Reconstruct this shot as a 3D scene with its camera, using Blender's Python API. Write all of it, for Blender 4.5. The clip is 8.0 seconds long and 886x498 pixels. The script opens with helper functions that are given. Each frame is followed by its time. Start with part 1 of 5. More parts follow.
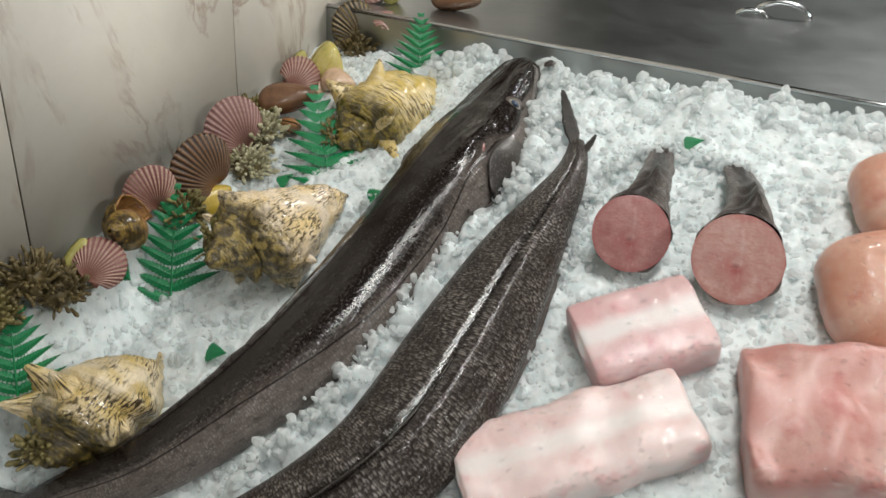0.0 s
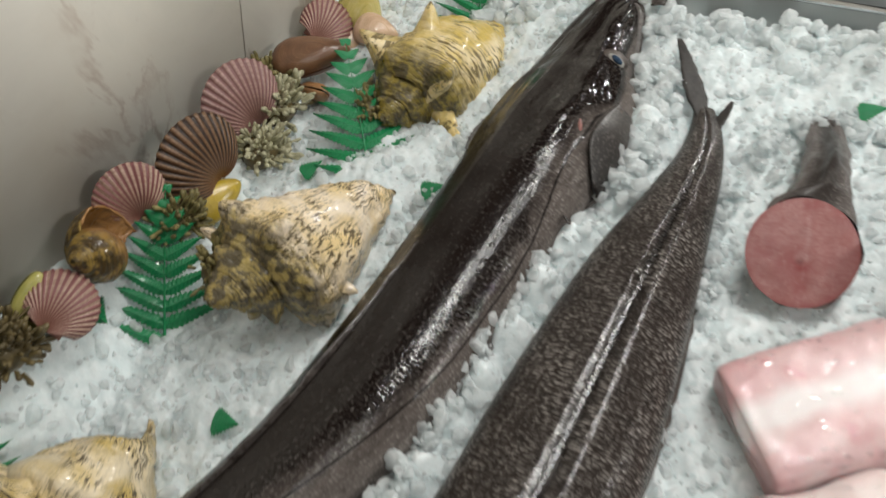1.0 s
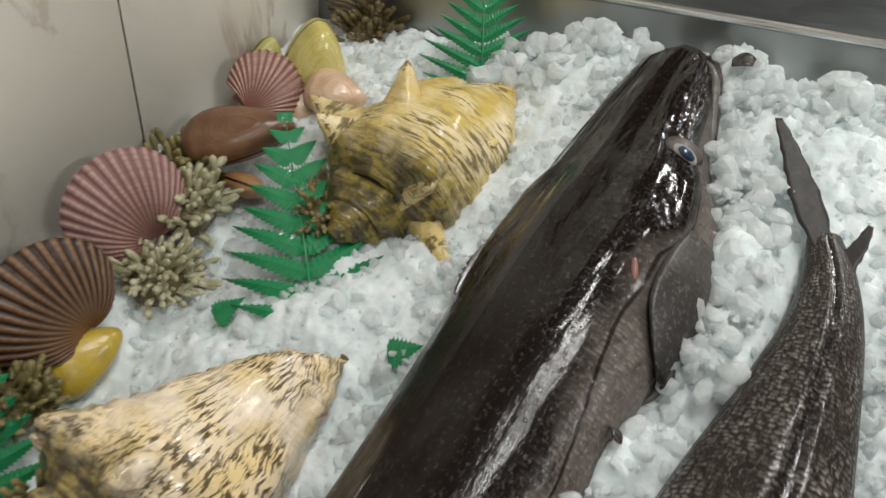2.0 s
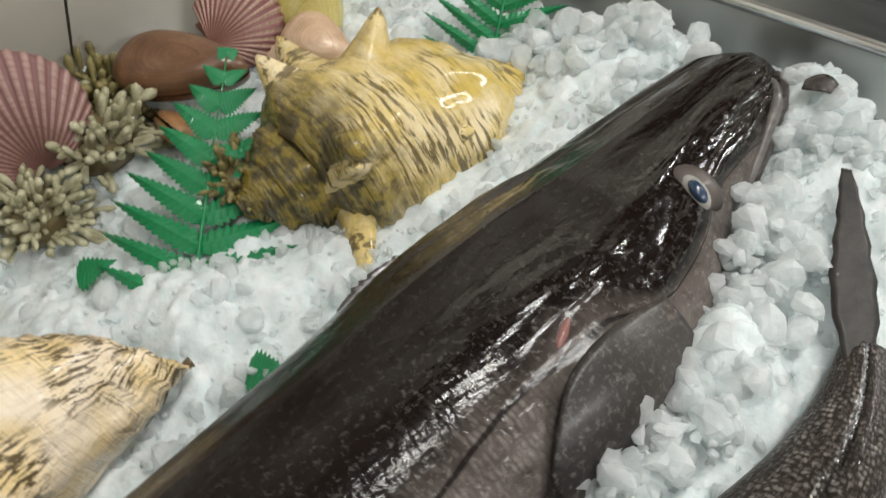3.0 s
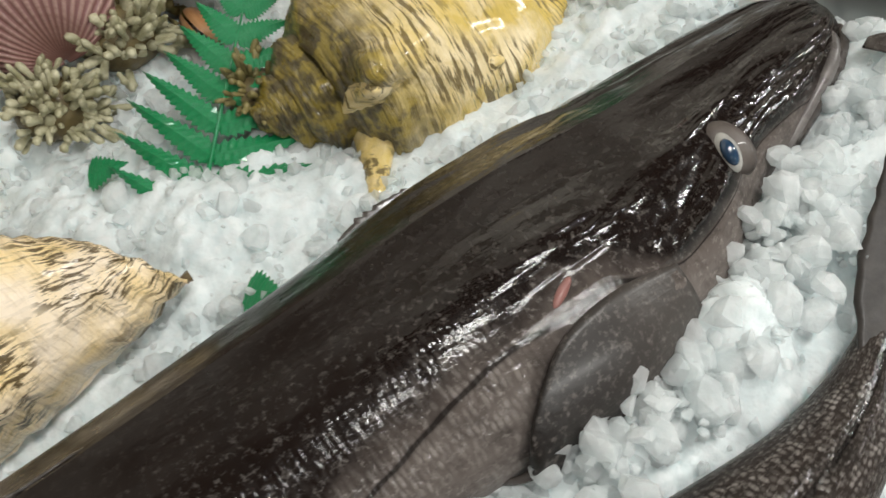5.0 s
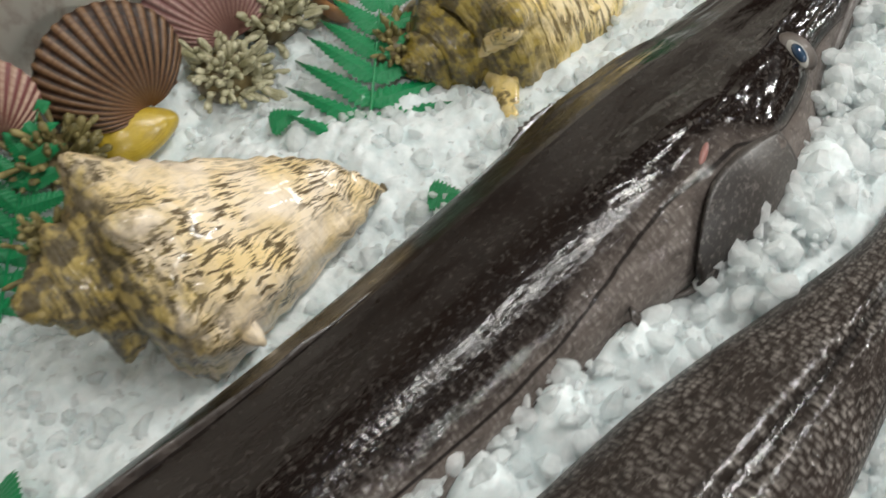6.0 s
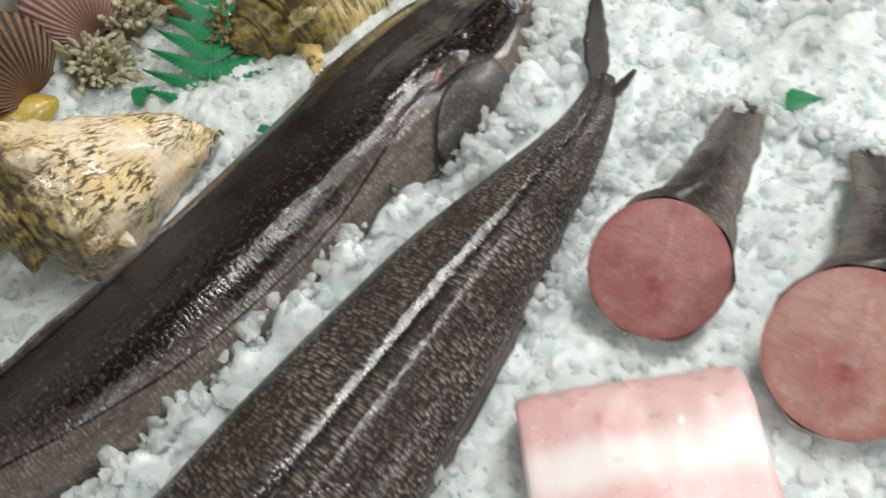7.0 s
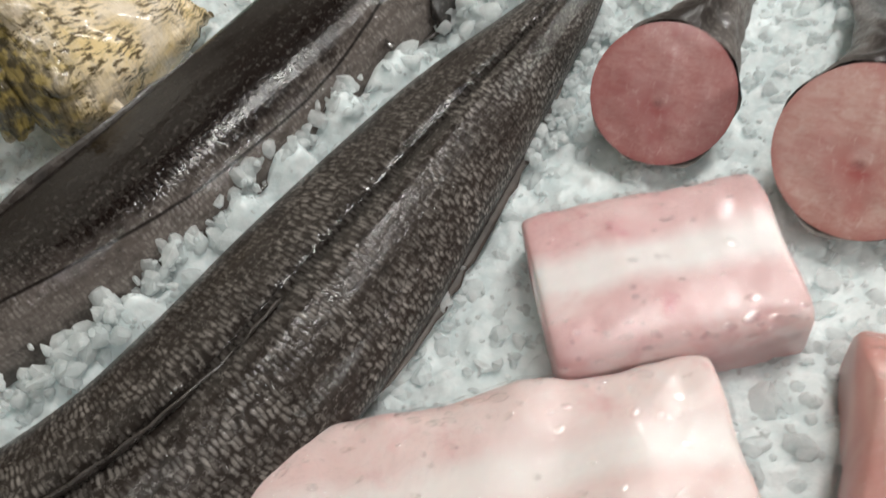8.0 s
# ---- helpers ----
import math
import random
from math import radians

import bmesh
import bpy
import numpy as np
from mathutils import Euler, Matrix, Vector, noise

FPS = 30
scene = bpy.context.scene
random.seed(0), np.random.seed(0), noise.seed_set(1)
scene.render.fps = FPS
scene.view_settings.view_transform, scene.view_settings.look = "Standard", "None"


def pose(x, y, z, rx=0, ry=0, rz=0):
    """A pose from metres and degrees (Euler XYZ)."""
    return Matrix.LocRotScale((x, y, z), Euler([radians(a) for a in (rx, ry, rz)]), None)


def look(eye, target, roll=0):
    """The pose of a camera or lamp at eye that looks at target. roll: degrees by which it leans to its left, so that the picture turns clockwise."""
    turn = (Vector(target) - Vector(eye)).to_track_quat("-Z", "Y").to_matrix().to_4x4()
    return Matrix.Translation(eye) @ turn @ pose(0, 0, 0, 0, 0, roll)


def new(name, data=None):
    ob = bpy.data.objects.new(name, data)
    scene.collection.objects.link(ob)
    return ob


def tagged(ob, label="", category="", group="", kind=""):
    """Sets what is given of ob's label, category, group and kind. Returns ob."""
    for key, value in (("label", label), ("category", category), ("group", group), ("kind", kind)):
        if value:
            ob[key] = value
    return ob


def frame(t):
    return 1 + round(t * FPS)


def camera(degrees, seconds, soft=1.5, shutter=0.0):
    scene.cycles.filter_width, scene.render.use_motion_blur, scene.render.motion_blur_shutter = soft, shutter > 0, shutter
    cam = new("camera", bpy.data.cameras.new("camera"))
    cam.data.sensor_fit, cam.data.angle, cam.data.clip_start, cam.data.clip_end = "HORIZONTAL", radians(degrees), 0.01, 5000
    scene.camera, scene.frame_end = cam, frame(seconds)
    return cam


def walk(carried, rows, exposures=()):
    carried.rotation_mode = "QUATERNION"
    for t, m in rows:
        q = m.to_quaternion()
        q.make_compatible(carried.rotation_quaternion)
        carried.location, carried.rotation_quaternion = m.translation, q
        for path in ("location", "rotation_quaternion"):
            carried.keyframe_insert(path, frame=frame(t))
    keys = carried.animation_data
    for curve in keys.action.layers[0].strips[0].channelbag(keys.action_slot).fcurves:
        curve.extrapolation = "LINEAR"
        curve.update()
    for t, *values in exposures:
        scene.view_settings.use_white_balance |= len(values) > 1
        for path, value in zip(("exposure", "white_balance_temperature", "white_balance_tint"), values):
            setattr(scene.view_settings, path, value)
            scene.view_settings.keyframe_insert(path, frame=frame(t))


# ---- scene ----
cam = camera(55.2, 8.0, soft=1.5, shutter=0.3)
PATH = [
    (0, (0.078, 0.056, 1.479), (-0.584, 1.682, 0.521), 4.4),
    (0.5, (0.039, 0.181, 1.456), (-0.691, 1.749, 0.452), 2.8),
    (1, (-0.109, 0.344, 1.407), (-0.789, 1.858, 0.292), 2.3),
    (1.5, (-0.201, 0.539, 1.384), (-0.915, 2.041, 0.274), 1.3),
    (2, (-0.237, 0.681, 1.339), (-0.95, 2.188, 0.233), 1.9),
    (2.2, (-0.239, 0.724, 1.325), (-0.951, 2.23, 0.22), 3.7),
    (3.3, (-0.178, 0.906, 1.247), (-1.202, 2.146, 0.059), 9.6),
    (3.5, (-0.177, 0.918, 1.241), (-1.212, 2.063, -0.031), 9.7),
    (4, (-0.173, 0.951, 1.254), (-1.182, 2.057, -0.073), 10.6),
    (4.2, (-0.176, 0.961, 1.251), (-1.167, 2.082, -0.077), 11.0),
    (5.3, (-0.195, 0.863, 1.278), (-1.105, 2.082, -0.021), 12.2),
    (5.5, (-0.191, 0.826, 1.279), (-1.097, 2.062, -0.006), 11.7),
    (6, (-0.192, 0.699, 1.279), (-1.042, 1.99, 0.011), 10.3),
    (6.5, (-0.126, 0.603, 1.306), (-0.955, 1.926, 0.056), 9.8),
    (7, (0.016, 0.574, 1.348), (-0.719, 1.979, 0.128), 7.3),
    (7.5, (0.076, 0.498, 1.312), (-0.667, 1.938, 0.139), 6.4),
    (8, (0.056, 0.512, 1.22), (-0.683, 1.967, 0.063), 6.1),
]
walk(cam, [(t, look(eye, target, roll)) for t, eye, target, roll in PATH],
     [(0.0, 0.02), (1.5, -0.04), (2.2, -0.02), (3.5, 0.18), (4.2, 0.24), (5.5, 0.19), (6.5, 0.24), (7.0, 0.2), (7.5, 0.03), (8.0, 0.0)])

# ---- light ----
world = bpy.data.worlds.new("world")
scene.world = world
world.use_nodes = True
world.node_tree.nodes["Background"].inputs[0].default_value = (0.9, 1.0, 1.0, 1)
world.node_tree.nodes["Background"].inputs[1].default_value = 0.02
scene.view_settings.exposure = 0.0


def area_lamp(name, eye, target, wide, long, watts, colour):
    data = bpy.data.lights.new(name, "AREA")
    data.shape, data.size, data.size_y, data.energy, data.color = "RECTANGLE", wide, long, watts, colour
    ob = new(name, data)
    ob.matrix_world = look(eye, target)
    return ob


TUBE = (1.0, 0.995, 0.95)
# first two: tubes mirrored on the fish; the rest are unseen, added fill
for lx, ly, power in ((0.03, 0.95, 9.5), (0.19, 0.95, 9.5), (0.45, -0.9, 10), (2.7, 0.7, 70), (1.8, -2.0, 14), (0.5, 3.0, 24)):
    area_lamp("tube_light", (lx, ly, 2.62), (lx, ly, 0), 0.04, 1.15, power, TUBE)


# ---- materials ----
class Mat:
    """A node material with short ways to add nodes."""

    def __init__(self, name, rough=0.5, metal=0.0, **more):
        self.m = bpy.data.materials.new(name)
        self.m.use_nodes = True
        self.t = self.m.node_tree
        self.b = self.t.nodes["Principled BSDF"]
        self.set("Roughness", rough)
        self.set("Metallic", metal)
        for k, v in more.items():
            self.set(k.replace("_", " "), v)

    def set(self, name, v):
        s = self.b.inputs[name]
        if isinstance(v, bpy.types.NodeSocket):
            self.t.links.new(v, s)
        elif isinstance(v, tuple) and len(v) == 3 and "Radius" not in name:
            s.default_value = (*v, 1)
        else:
            s.default_value = v

    def node(self, kind, **ins):
        n = self.t.nodes.new(kind)
        for k, v in ins.items():
            self.plug(n.inputs[k.replace("_", " ")], v)
        return n

    def plug(self, s, v):
        if isinstance(v, bpy.types.NodeSocket):
            self.t.links.new(v, s)
        else:
            s.default_value = v

    def coord(self, kind="Object", scale=(1, 1, 1)):
        c = self.t.nodes.new("ShaderNodeTexCoord")
        mp = self.node("ShaderNodeMapping", Vector=c.outputs[kind])
        mp.inputs["Scale"].default_value = scale
        return mp.outputs[0]

    def noise(self, scale, detail=4, vec=None, rough=0.55, dist=0.0):
        n = self.node("ShaderNodeTexNoise", Scale=scale, Detail=detail, Roughness=rough, Distortion=dist)
        if vec is not None:
            self.t.links.new(vec, n.inputs["Vector"])
        return n.outputs["Fac"]

    def voro(self, scale, vec=None, feature="F1", out="Distance", rand=1.0, flat="3D"):
        n = self.t.nodes.new("ShaderNodeTexVoronoi")
        n.feature, n.voronoi_dimensions = feature, flat
        n.inputs["Scale"].default_value, n.inputs["Randomness"].default_value = scale, rand
        if vec is not None:
            self.t.links.new(vec, n.inputs["Vector"])
        return n.outputs[out]

    def ramp(self, fac, *stops):
        n = self.t.nodes.new("ShaderNodeValToRGB")
        self.t.links.new(fac, n.inputs[0])
        el = n.color_ramp.elements
        for i, (p, c) in enumerate(stops):
            e = el[i] if i < 2 else el.new(p)
            e.position = p
            e.color = (*c, 1) if isinstance(c, tuple) else (c, c, c, 1)
        return n.outputs[0]

    def mix(self, fac, a, b, kind="MIX"):
        n = self.t.nodes.new("ShaderNodeMix")
        n.data_type, n.blend_type = "RGBA", kind
        self.plug(n.inputs[0], fac)
        for i, v in ((6, a), (7, b)):
            self.plug(n.inputs[i], (*v, 1) if isinstance(v, tuple) and len(v) == 3 else v)
        return n.outputs[2]

    def math(self, op, a, b=0.0, c=None):
        n = self.t.nodes.new("ShaderNodeMath")
        n.operation = op
        self.plug(n.inputs[0], a)
        self.plug(n.inputs[1], b)
        if c is not None:
            self.plug(n.inputs[2], c)
        return n.outputs[0]

    def attr(self, name):
        n = self.t.nodes.new("ShaderNodeAttribute")
        n.attribute_name = name
        return n.outputs["Fac"]

    def uv(self, scale=(1, 1, 1)):
        return self.coord("UV", scale)

    def bump(self, height, strength=0.5, dist=0.002, under=None):
        n = self.node("ShaderNodeBump", Height=height, Strength=strength, Distance=dist)
        if under is not None:
            self.t.links.new(under, n.inputs["Normal"])
        return n.outputs[0]

    def island(self):
        return self.t.nodes.new("ShaderNodeNewGeometry").outputs["Random Per Island"]


def make_marble():
    k = Mat("marble_tile", 0.22)
    info = k.t.nodes.new("ShaderNodeObjectInfo")
    shift = k.node("ShaderNodeVectorMath")
    k.t.links.new(k.coord("Object"), shift.inputs[0])
    seed = k.node("ShaderNodeCombineXYZ", X=k.math("MULTIPLY", info.outputs["Random"], 40.0), Y=k.math("MULTIPLY", info.outputs["Random"], 17.0))
    k.t.links.new(seed.outputs[0], shift.inputs[1])
    v = shift.outputs[0]
    slant = k.node("ShaderNodeMapping", Vector=v)
    slant.inputs["Rotation"].default_value, slant.inputs["Scale"].default_value = (0.7, 0, 0), (1, 1.0, 0.5)
    big = k.noise(4.5, 6, v, 0.6, 0.6)
    col = k.ramp(big, (0.3, (0.66, 0.605, 0.525)), (0.52, (0.72, 0.675, 0.60)), (0.75, (0.64, 0.605, 0.54)))
    vein = k.math("ABSOLUTE", k.math("SUBTRACT", k.noise(4.0, 7, slant.outputs[0], 0.62, 0.9), 0.5))
    vein = k.ramp(vein, (0.0, 1.0), (0.026, 0.0))
    patch = k.ramp(k.noise(9, 3, v), (0.42, 0.0), (0.64, 0.8))
    col = k.mix(k.math("MULTIPLY", vein, patch), col, (0.40, 0.29, 0.23))
    spots = k.ramp(k.noise(38, 4, v, 0.7), (0.62, 0.0), (0.78, 0.4))
    col = k.mix(k.math("MULTIPLY", spots, patch), col, (0.45, 0.33, 0.28))
    k.set("Base Color", col)
    k.set("Roughness", k.ramp(k.noise(20, 3, v), (0.3, 0.36), (0.7, 0.5)))
    k.set("Normal", k.bump(k.noise(60, 3, v), 0.05, 0.001))
    return k.m


def make_grout():
    k = Mat("dark_grout", 0.9)
    k.set("Base Color", k.ramp(k.noise(200, 3, k.coord()), (0.3, (0.03, 0.024, 0.018)), (0.7, (0.06, 0.048, 0.036))))
    return k.m


def make_steel(name, base, rough, streak):
    k = Mat(name, rough, 1.0)
    v = k.coord("Object", streak)
    g = k.noise(14, 5, v, 0.65)
    blot = k.noise(6, 5, k.coord(), 0.6)
    k.set("Base Color", k.mix(k.ramp(blot, (0.35, 0.0), (0.7, 0.6)), tuple(base), tuple(c * 0.75 for c in base)))
    k.set("Roughness", k.math("ADD", k.math("MULTIPLY", g, 0.18), k.math("MULTIPLY_ADD", blot, 0.25, rough - 0.2)))
    k.set("Normal", k.bump(g, 0.06, 0.001))
    return k.m


def make_ice(name, tint, bright, scale, inside, through_light, clearness):
    """White ice that scatters light inside and lets part of it pass through its lumps."""
    k = Mat(name, 0.2, IOR=1.31, Subsurface_Weight=inside)
    k.set("Subsurface Radius", (0.9, 1.0, 1.0))
    k.set("Subsurface Scale", 0.010)
    v = k.coord()
    n = k.noise(scale, 4, v, 0.6)
    col = k.ramp(n, (0.3, tint), (0.65, bright))
    lumps = k.bump(k.noise(scale * 1.3, 3, v, 0.5), 0.5, 0.006)
    nrm = k.bump(k.noise(scale * 4.5, 4, v, 0.7), 0.4, 0.002, lumps)
    k.set("Base Color", col)
    k.set("Roughness", k.ramp(k.noise(scale * 2, 3, v), (0.35, 0.10), (0.7, 0.45)))
    k.set("Normal", nrm)
    tl = k.node("ShaderNodeBsdfTranslucent", Color=col, Normal=nrm)
    mx = k.t.nodes.new("ShaderNodeMixShader")
    mx.inputs[0].default_value = through_light
    k.t.links.new(k.b.outputs[0], mx.inputs[1])
    k.t.links.new(tl.outputs[0], mx.inputs[2])
    clear = k.node("ShaderNodeBsdfTransparent", Color=(0.985, 0.995, 0.995, 1))
    top = k.t.nodes.new("ShaderNodeMixShader")
    k.t.links.new(k.ramp(k.noise(scale * 0.5, 3, v), (0.35, clearness * 1.5), (0.65, clearness * 0.5)), top.inputs[0])
    k.t.links.new(mx.outputs[0], top.inputs[1])
    k.t.links.new(clear.outputs[0], top.inputs[2])
    k.t.links.new(top.outputs[0], k.t.nodes["Material Output"].inputs["Surface"])
    return k.m


def make_fish_skin(name, back, flank, belly, scale_from, scale_amount, gloss=1.0, head=(9.0, 9.1), dull=(9.0, 9.1), line=0.0, speck=(0.40, 0.36, 0.33)):
    """Zone runs from the back's ridge (0) down the seen flank to the belly (1); uv is in metres along and round the body.
    The scales are short rows across the body; from head on the skin is bare and wrinkled, over dull it has dried."""
    k = Mat(name, 0.3, Specular_IOR_Level=0.06, Coat_Weight=1.0, Coat_Roughness=0.08)
    z, uv = k.attr("zone"), k.uv()
    along = k.node("ShaderNodeSeparateXYZ", Vector=uv).outputs[0]
    soft = k.math("ADD", z, k.math("MULTIPLY_ADD", k.noise(28, 5, uv, 0.65), 0.22, -0.11))
    col = k.ramp(soft, (0.0, back), (scale_from, back), (scale_from + 0.10, flank), (0.92, belly))
    wav = k.node("ShaderNodeVectorMath", Vector=k.uv((1.0, 0.36, 1)))
    wob = k.node("ShaderNodeTexNoise", Scale=45.0, Detail=2.0)
    k.t.links.new(uv, wob.inputs["Vector"])
    wob2 = k.node("ShaderNodeVectorMath", Vector=wob.outputs["Color"])
    wob2.operation = "SCALE"
    wob2.inputs["Scale"].default_value = 0.006
    k.t.links.new(wob2.outputs[0], wav.inputs[1])
    cells = k.voro(290, wav.outputs[0], "F1", "Distance", 0.68, "2D")
    tone = k.node("ShaderNodeSeparateColor", Color=k.voro(290, wav.outputs[0], "F1", "Color", 0.68, "2D")).outputs[0]
    tick = k.ramp(cells, (0.18, 1.0), (0.50, 0.0))
    bare = k.ramp(along, (head[0], 1.0), (head[1], 0.25))
    patch = k.ramp(k.noise(17, 5, uv, 0.72), (0.40, 0.05), (0.62, 1.0))
    show = k.math("MULTIPLY", k.math("MULTIPLY", k.ramp(soft, (scale_from - 0.07, 0.0), (scale_from + 0.12, 1.0)), patch), bare)
    lit = k.math("MULTIPLY", k.math("MULTIPLY", tick, show), k.math("MULTIPLY_ADD", tone, 0.9, 0.15))
    col2 = k.mix(k.math("MULTIPLY", lit, scale_amount), col, speck)
    blotch = k.ramp(k.noise(55, 6, uv, 0.72), (0.48, 0.0), (0.72, 0.65))
    col2 = k.mix(blotch, col2, tuple(c * 0.6 + 0.002 for c in back))
    pale = k.math("MULTIPLY", k.ramp(k.noise(210, 4, uv, 0.75), (0.54, 0.0), (0.70, 0.6)), k.ramp(soft, (0.08, 0.12), (scale_from + 0.1, 1.0)))
    col2 = k.mix(pale, col2, tuple(c * 0.75 for c in speck))
    if line:
        mark = k.ramp(k.math("ABSOLUTE", k.math("SUBTRACT", z, k.math("MULTIPLY_ADD", k.noise(16, 2, uv), 0.02, line - 0.01))), (0.004, 0.85), (0.009, 0.0))
        col2 = k.mix(mark, col2, tuple(c * 0.5 for c in back))
    k.set("Base Color", col2)
    wet = k.ramp(k.math("ADD", z, k.math("MULTIPLY_ADD", k.noise(60, 5, uv, 0.65), 0.34, -0.17)), (0.36, gloss), (0.58, 0.22 * gloss))
    dry = k.math("MULTIPLY", k.ramp(along, (dull[0], 0.0), (dull[0] + 0.05, 1.0)), k.ramp(along, (dull[1] - 0.05, 1.0), (dull[1], 0.0)))
    dry = k.math("MULTIPLY", dry, k.ramp(k.noise(38, 4, k.uv((0.5, 1.4, 1)), 0.6), (0.36, 1.0), (0.68, 0.2)))
    k.set("Coat Weight", k.math("MULTIPLY", wet, k.math("SUBTRACT", 1.0, k.math("MULTIPLY", dry, 0.8))))
    k.set("Roughness", k.ramp(k.noise(90, 4, uv), (0.3, 0.24), (0.75, 0.5)))
    crease = k.noise(24, 2, k.uv((0.5, 1.6, 1)), 0.5, 0.7)
    fold = k.math("MULTIPLY", crease, k.math("MULTIPLY", k.ramp(along, (head[0] - 0.02, 0.0), (head[0] + 0.06, 1.0)), k.math("MULTIPLY", k.ramp(z, (0.38, 1.0), (0.47, 0.08)), k.ramp(z, (0.10, 0.15), (0.26, 1.0)))))
    b0 = k.bump(fold, 1.0, 0.014)
    b1 = k.bump(k.noise(45, 5, k.uv((0.6, 1.5, 1)), 0.6), 0.3, 0.003, b0)
    ripple = k.voro(330, k.uv((1.0, 0.30, 1)), "SMOOTH_F1", "Distance", 0.7, "2D")
    row = k.math("MULTIPLY", k.math("ADD", k.math("MULTIPLY", ripple, k.ramp(soft, (0.12, 0.15), (0.32, 1.0))), k.math("MULTIPLY", tick, show)), bare)
    k.set("Normal", k.bump(row, 0.35, 0.0007, b1))
    k.set("Coat Normal", k.bump(row, 0.5, 0.0007, b1))
    return k.m


def make_wet(name, dark, lightc, scale=40, rough=0.3, coat=0.5, stretch=(1, 1, 1), sss=0.0, bumpy=0.3):
    k = Mat(name, rough, Coat_Weight=coat, Coat_Roughness=0.1)
    v = k.coord("Object", stretch)
    k.set("Base Color", k.ramp(k.noise(scale, 6, v, 0.65, 0.4), (0.3, dark), (0.72, lightc)))
    k.set("Roughness", k.ramp(k.noise(scale * 2.2, 4, v), (0.3, max(0.06, rough - 0.12)), (0.75, rough + 0.15)))
    k.set("Normal", k.bump(k.noise(scale * 2, 5, v, 0.65), bumpy, 0.002))
    if sss:
        k.set("Subsurface Weight", sss)
        k.set("Subsurface Radius", (0.02, 0.008, 0.006))
        k.set("Subsurface Scale", 0.5)
    return k.m


def make_flesh(name, pink, pale, white, band=0.0, coat=0.35):
    """Raw fillet under clinging film: v of the uv crosses the piece, a pale membrane band runs along its middle."""
    k = Mat(name, 0.38, Coat_Weight=coat * 0.45, Coat_Roughness=0.06, Subsurface_Weight=0.3)
    k.set("Subsurface Radius", (0.012, 0.006, 0.005))
    k.set("Subsurface Scale", 0.5)
    uv = k.uv()
    n = k.noise(14, 6, k.coord(), 0.6, 0.5)
    col = k.ramp(n, (0.3, pink), (0.55, pale), (0.8, tuple(0.5 * (a + b) for a, b in zip(pale, white))))
    blood = k.ramp(k.noise(26, 4, k.coord(), 0.6), (0.55, 0.0), (0.72, 0.6))
    col = k.mix(k.ramp(k.noise(9, 4, k.coord(), 0.6, 0.8), (0.52, 0.0), (0.68, 0.55)), col, white)
    col = k.mix(blood, col, (pink[0] * 0.85, pink[1] * 0.45, pink[2] * 0.5))
    if band:
        sep = k.node("ShaderNodeSeparateXYZ", Vector=uv)
        off = k.math("ABSOLUTE", k.math("SUBTRACT", k.math("ADD", sep.outputs[1], k.math("MULTIPLY_ADD", k.noise(30, 3, k.coord()), 0.12, -0.06)), 0.5))
        mask = k.ramp(off, (band * 0.35, 1.0), (band * 1.1, 0.0))
        col = k.mix(k.math("MULTIPLY", mask, 0.85), col, white)
    if coat < 0.3:
        sep = k.node("ShaderNodeSeparateXYZ", Vector=uv)
        wob = k.math("MULTIPLY_ADD", k.noise(40, 4, k.coord()), 0.16, -0.08)

        def spot(cu, cv, r0, r1):
            du = k.math("ADD", k.math("SUBTRACT", sep.outputs[0], cu), wob)
            dv = k.math("ADD", k.math("SUBTRACT", sep.outputs[1], cv), wob)
            return k.ramp(k.math("SQRT", k.math("ADD", k.math("MULTIPLY", du, du), k.math("MULTIPLY", dv, dv))), (r0, 1.0), (r1, 0.0))
        seam = k.ramp(k.math("ABSOLUTE", k.math("ADD", k.math("SUBTRACT", sep.outputs[0], 0.52), k.math("MULTIPLY", wob, 0.3))), (0.006, 0.4), (0.03, 0.0))
        col = k.mix(seam, col, white)
        red = (pink[0] * 0.75, pink[1] * 0.3, pink[2] * 0.3)
        col = k.mix(k.math("MULTIPLY", spot(0.47, 0.40, 0.03, 0.22), 0.85), col, red)
        col = k.mix(k.math("MULTIPLY", spot(0.52, 0.20, 0.02, 0.10), 0.6), col, red)
        col = k.mix(k.math("MULTIPLY", spot(0.53, 0.95, 0.02, 0.10), 0.6), col, red)
        rimd = k.math("SUBTRACT", 1.0, spot(0.5, 0.5, 0.43, 0.52))
        col = k.mix(k.math("MULTIPLY", rimd, 0.55), col, red)
        col = k.mix(k.math("MULTIPLY", spot(0.50, 0.38, 0.02, 0.09), 0.9), col, red)
        col = k.mix(k.math("MULTIPLY", spot(0.50, 0.46, 0.03, 0.085), 0.4), col, white)
        col = k.mix(k.math("MULTIPLY", spot(0.485, 0.42, 0.012, 0.05), 0.75), col, tuple(c * 0.5 for c in red))
        fibre = k.ramp(k.noise(9, 6, k.coord("UV", (1.0, 2.2, 1)), 0.7, 1.2), (0.42, 0.0), (0.62, 0.6))
        col = k.mix(fibre, col, k.mix(0.5, red, pink))
        pale_bits = k.ramp(k.noise(14, 5, k.coord("UV", (1.6, 1.0, 1)), 0.7, 0.8), (0.56, 0.0), (0.70, 0.45))
        col = k.mix(pale_bits, col, white)
    k.set("Base Color", col)
    wr = k.noise(150, 3, k.coord("Object", (1, 1.3, 1)), 0.6, 0.8)
    k.set("Coat Normal", k.bump(wr, 1.0, 0.002 if coat > 0.3 else 0.001))
    k.set("Normal", k.bump(k.noise(90, 4, k.coord()), 0.2, 0.001))
    return k.m


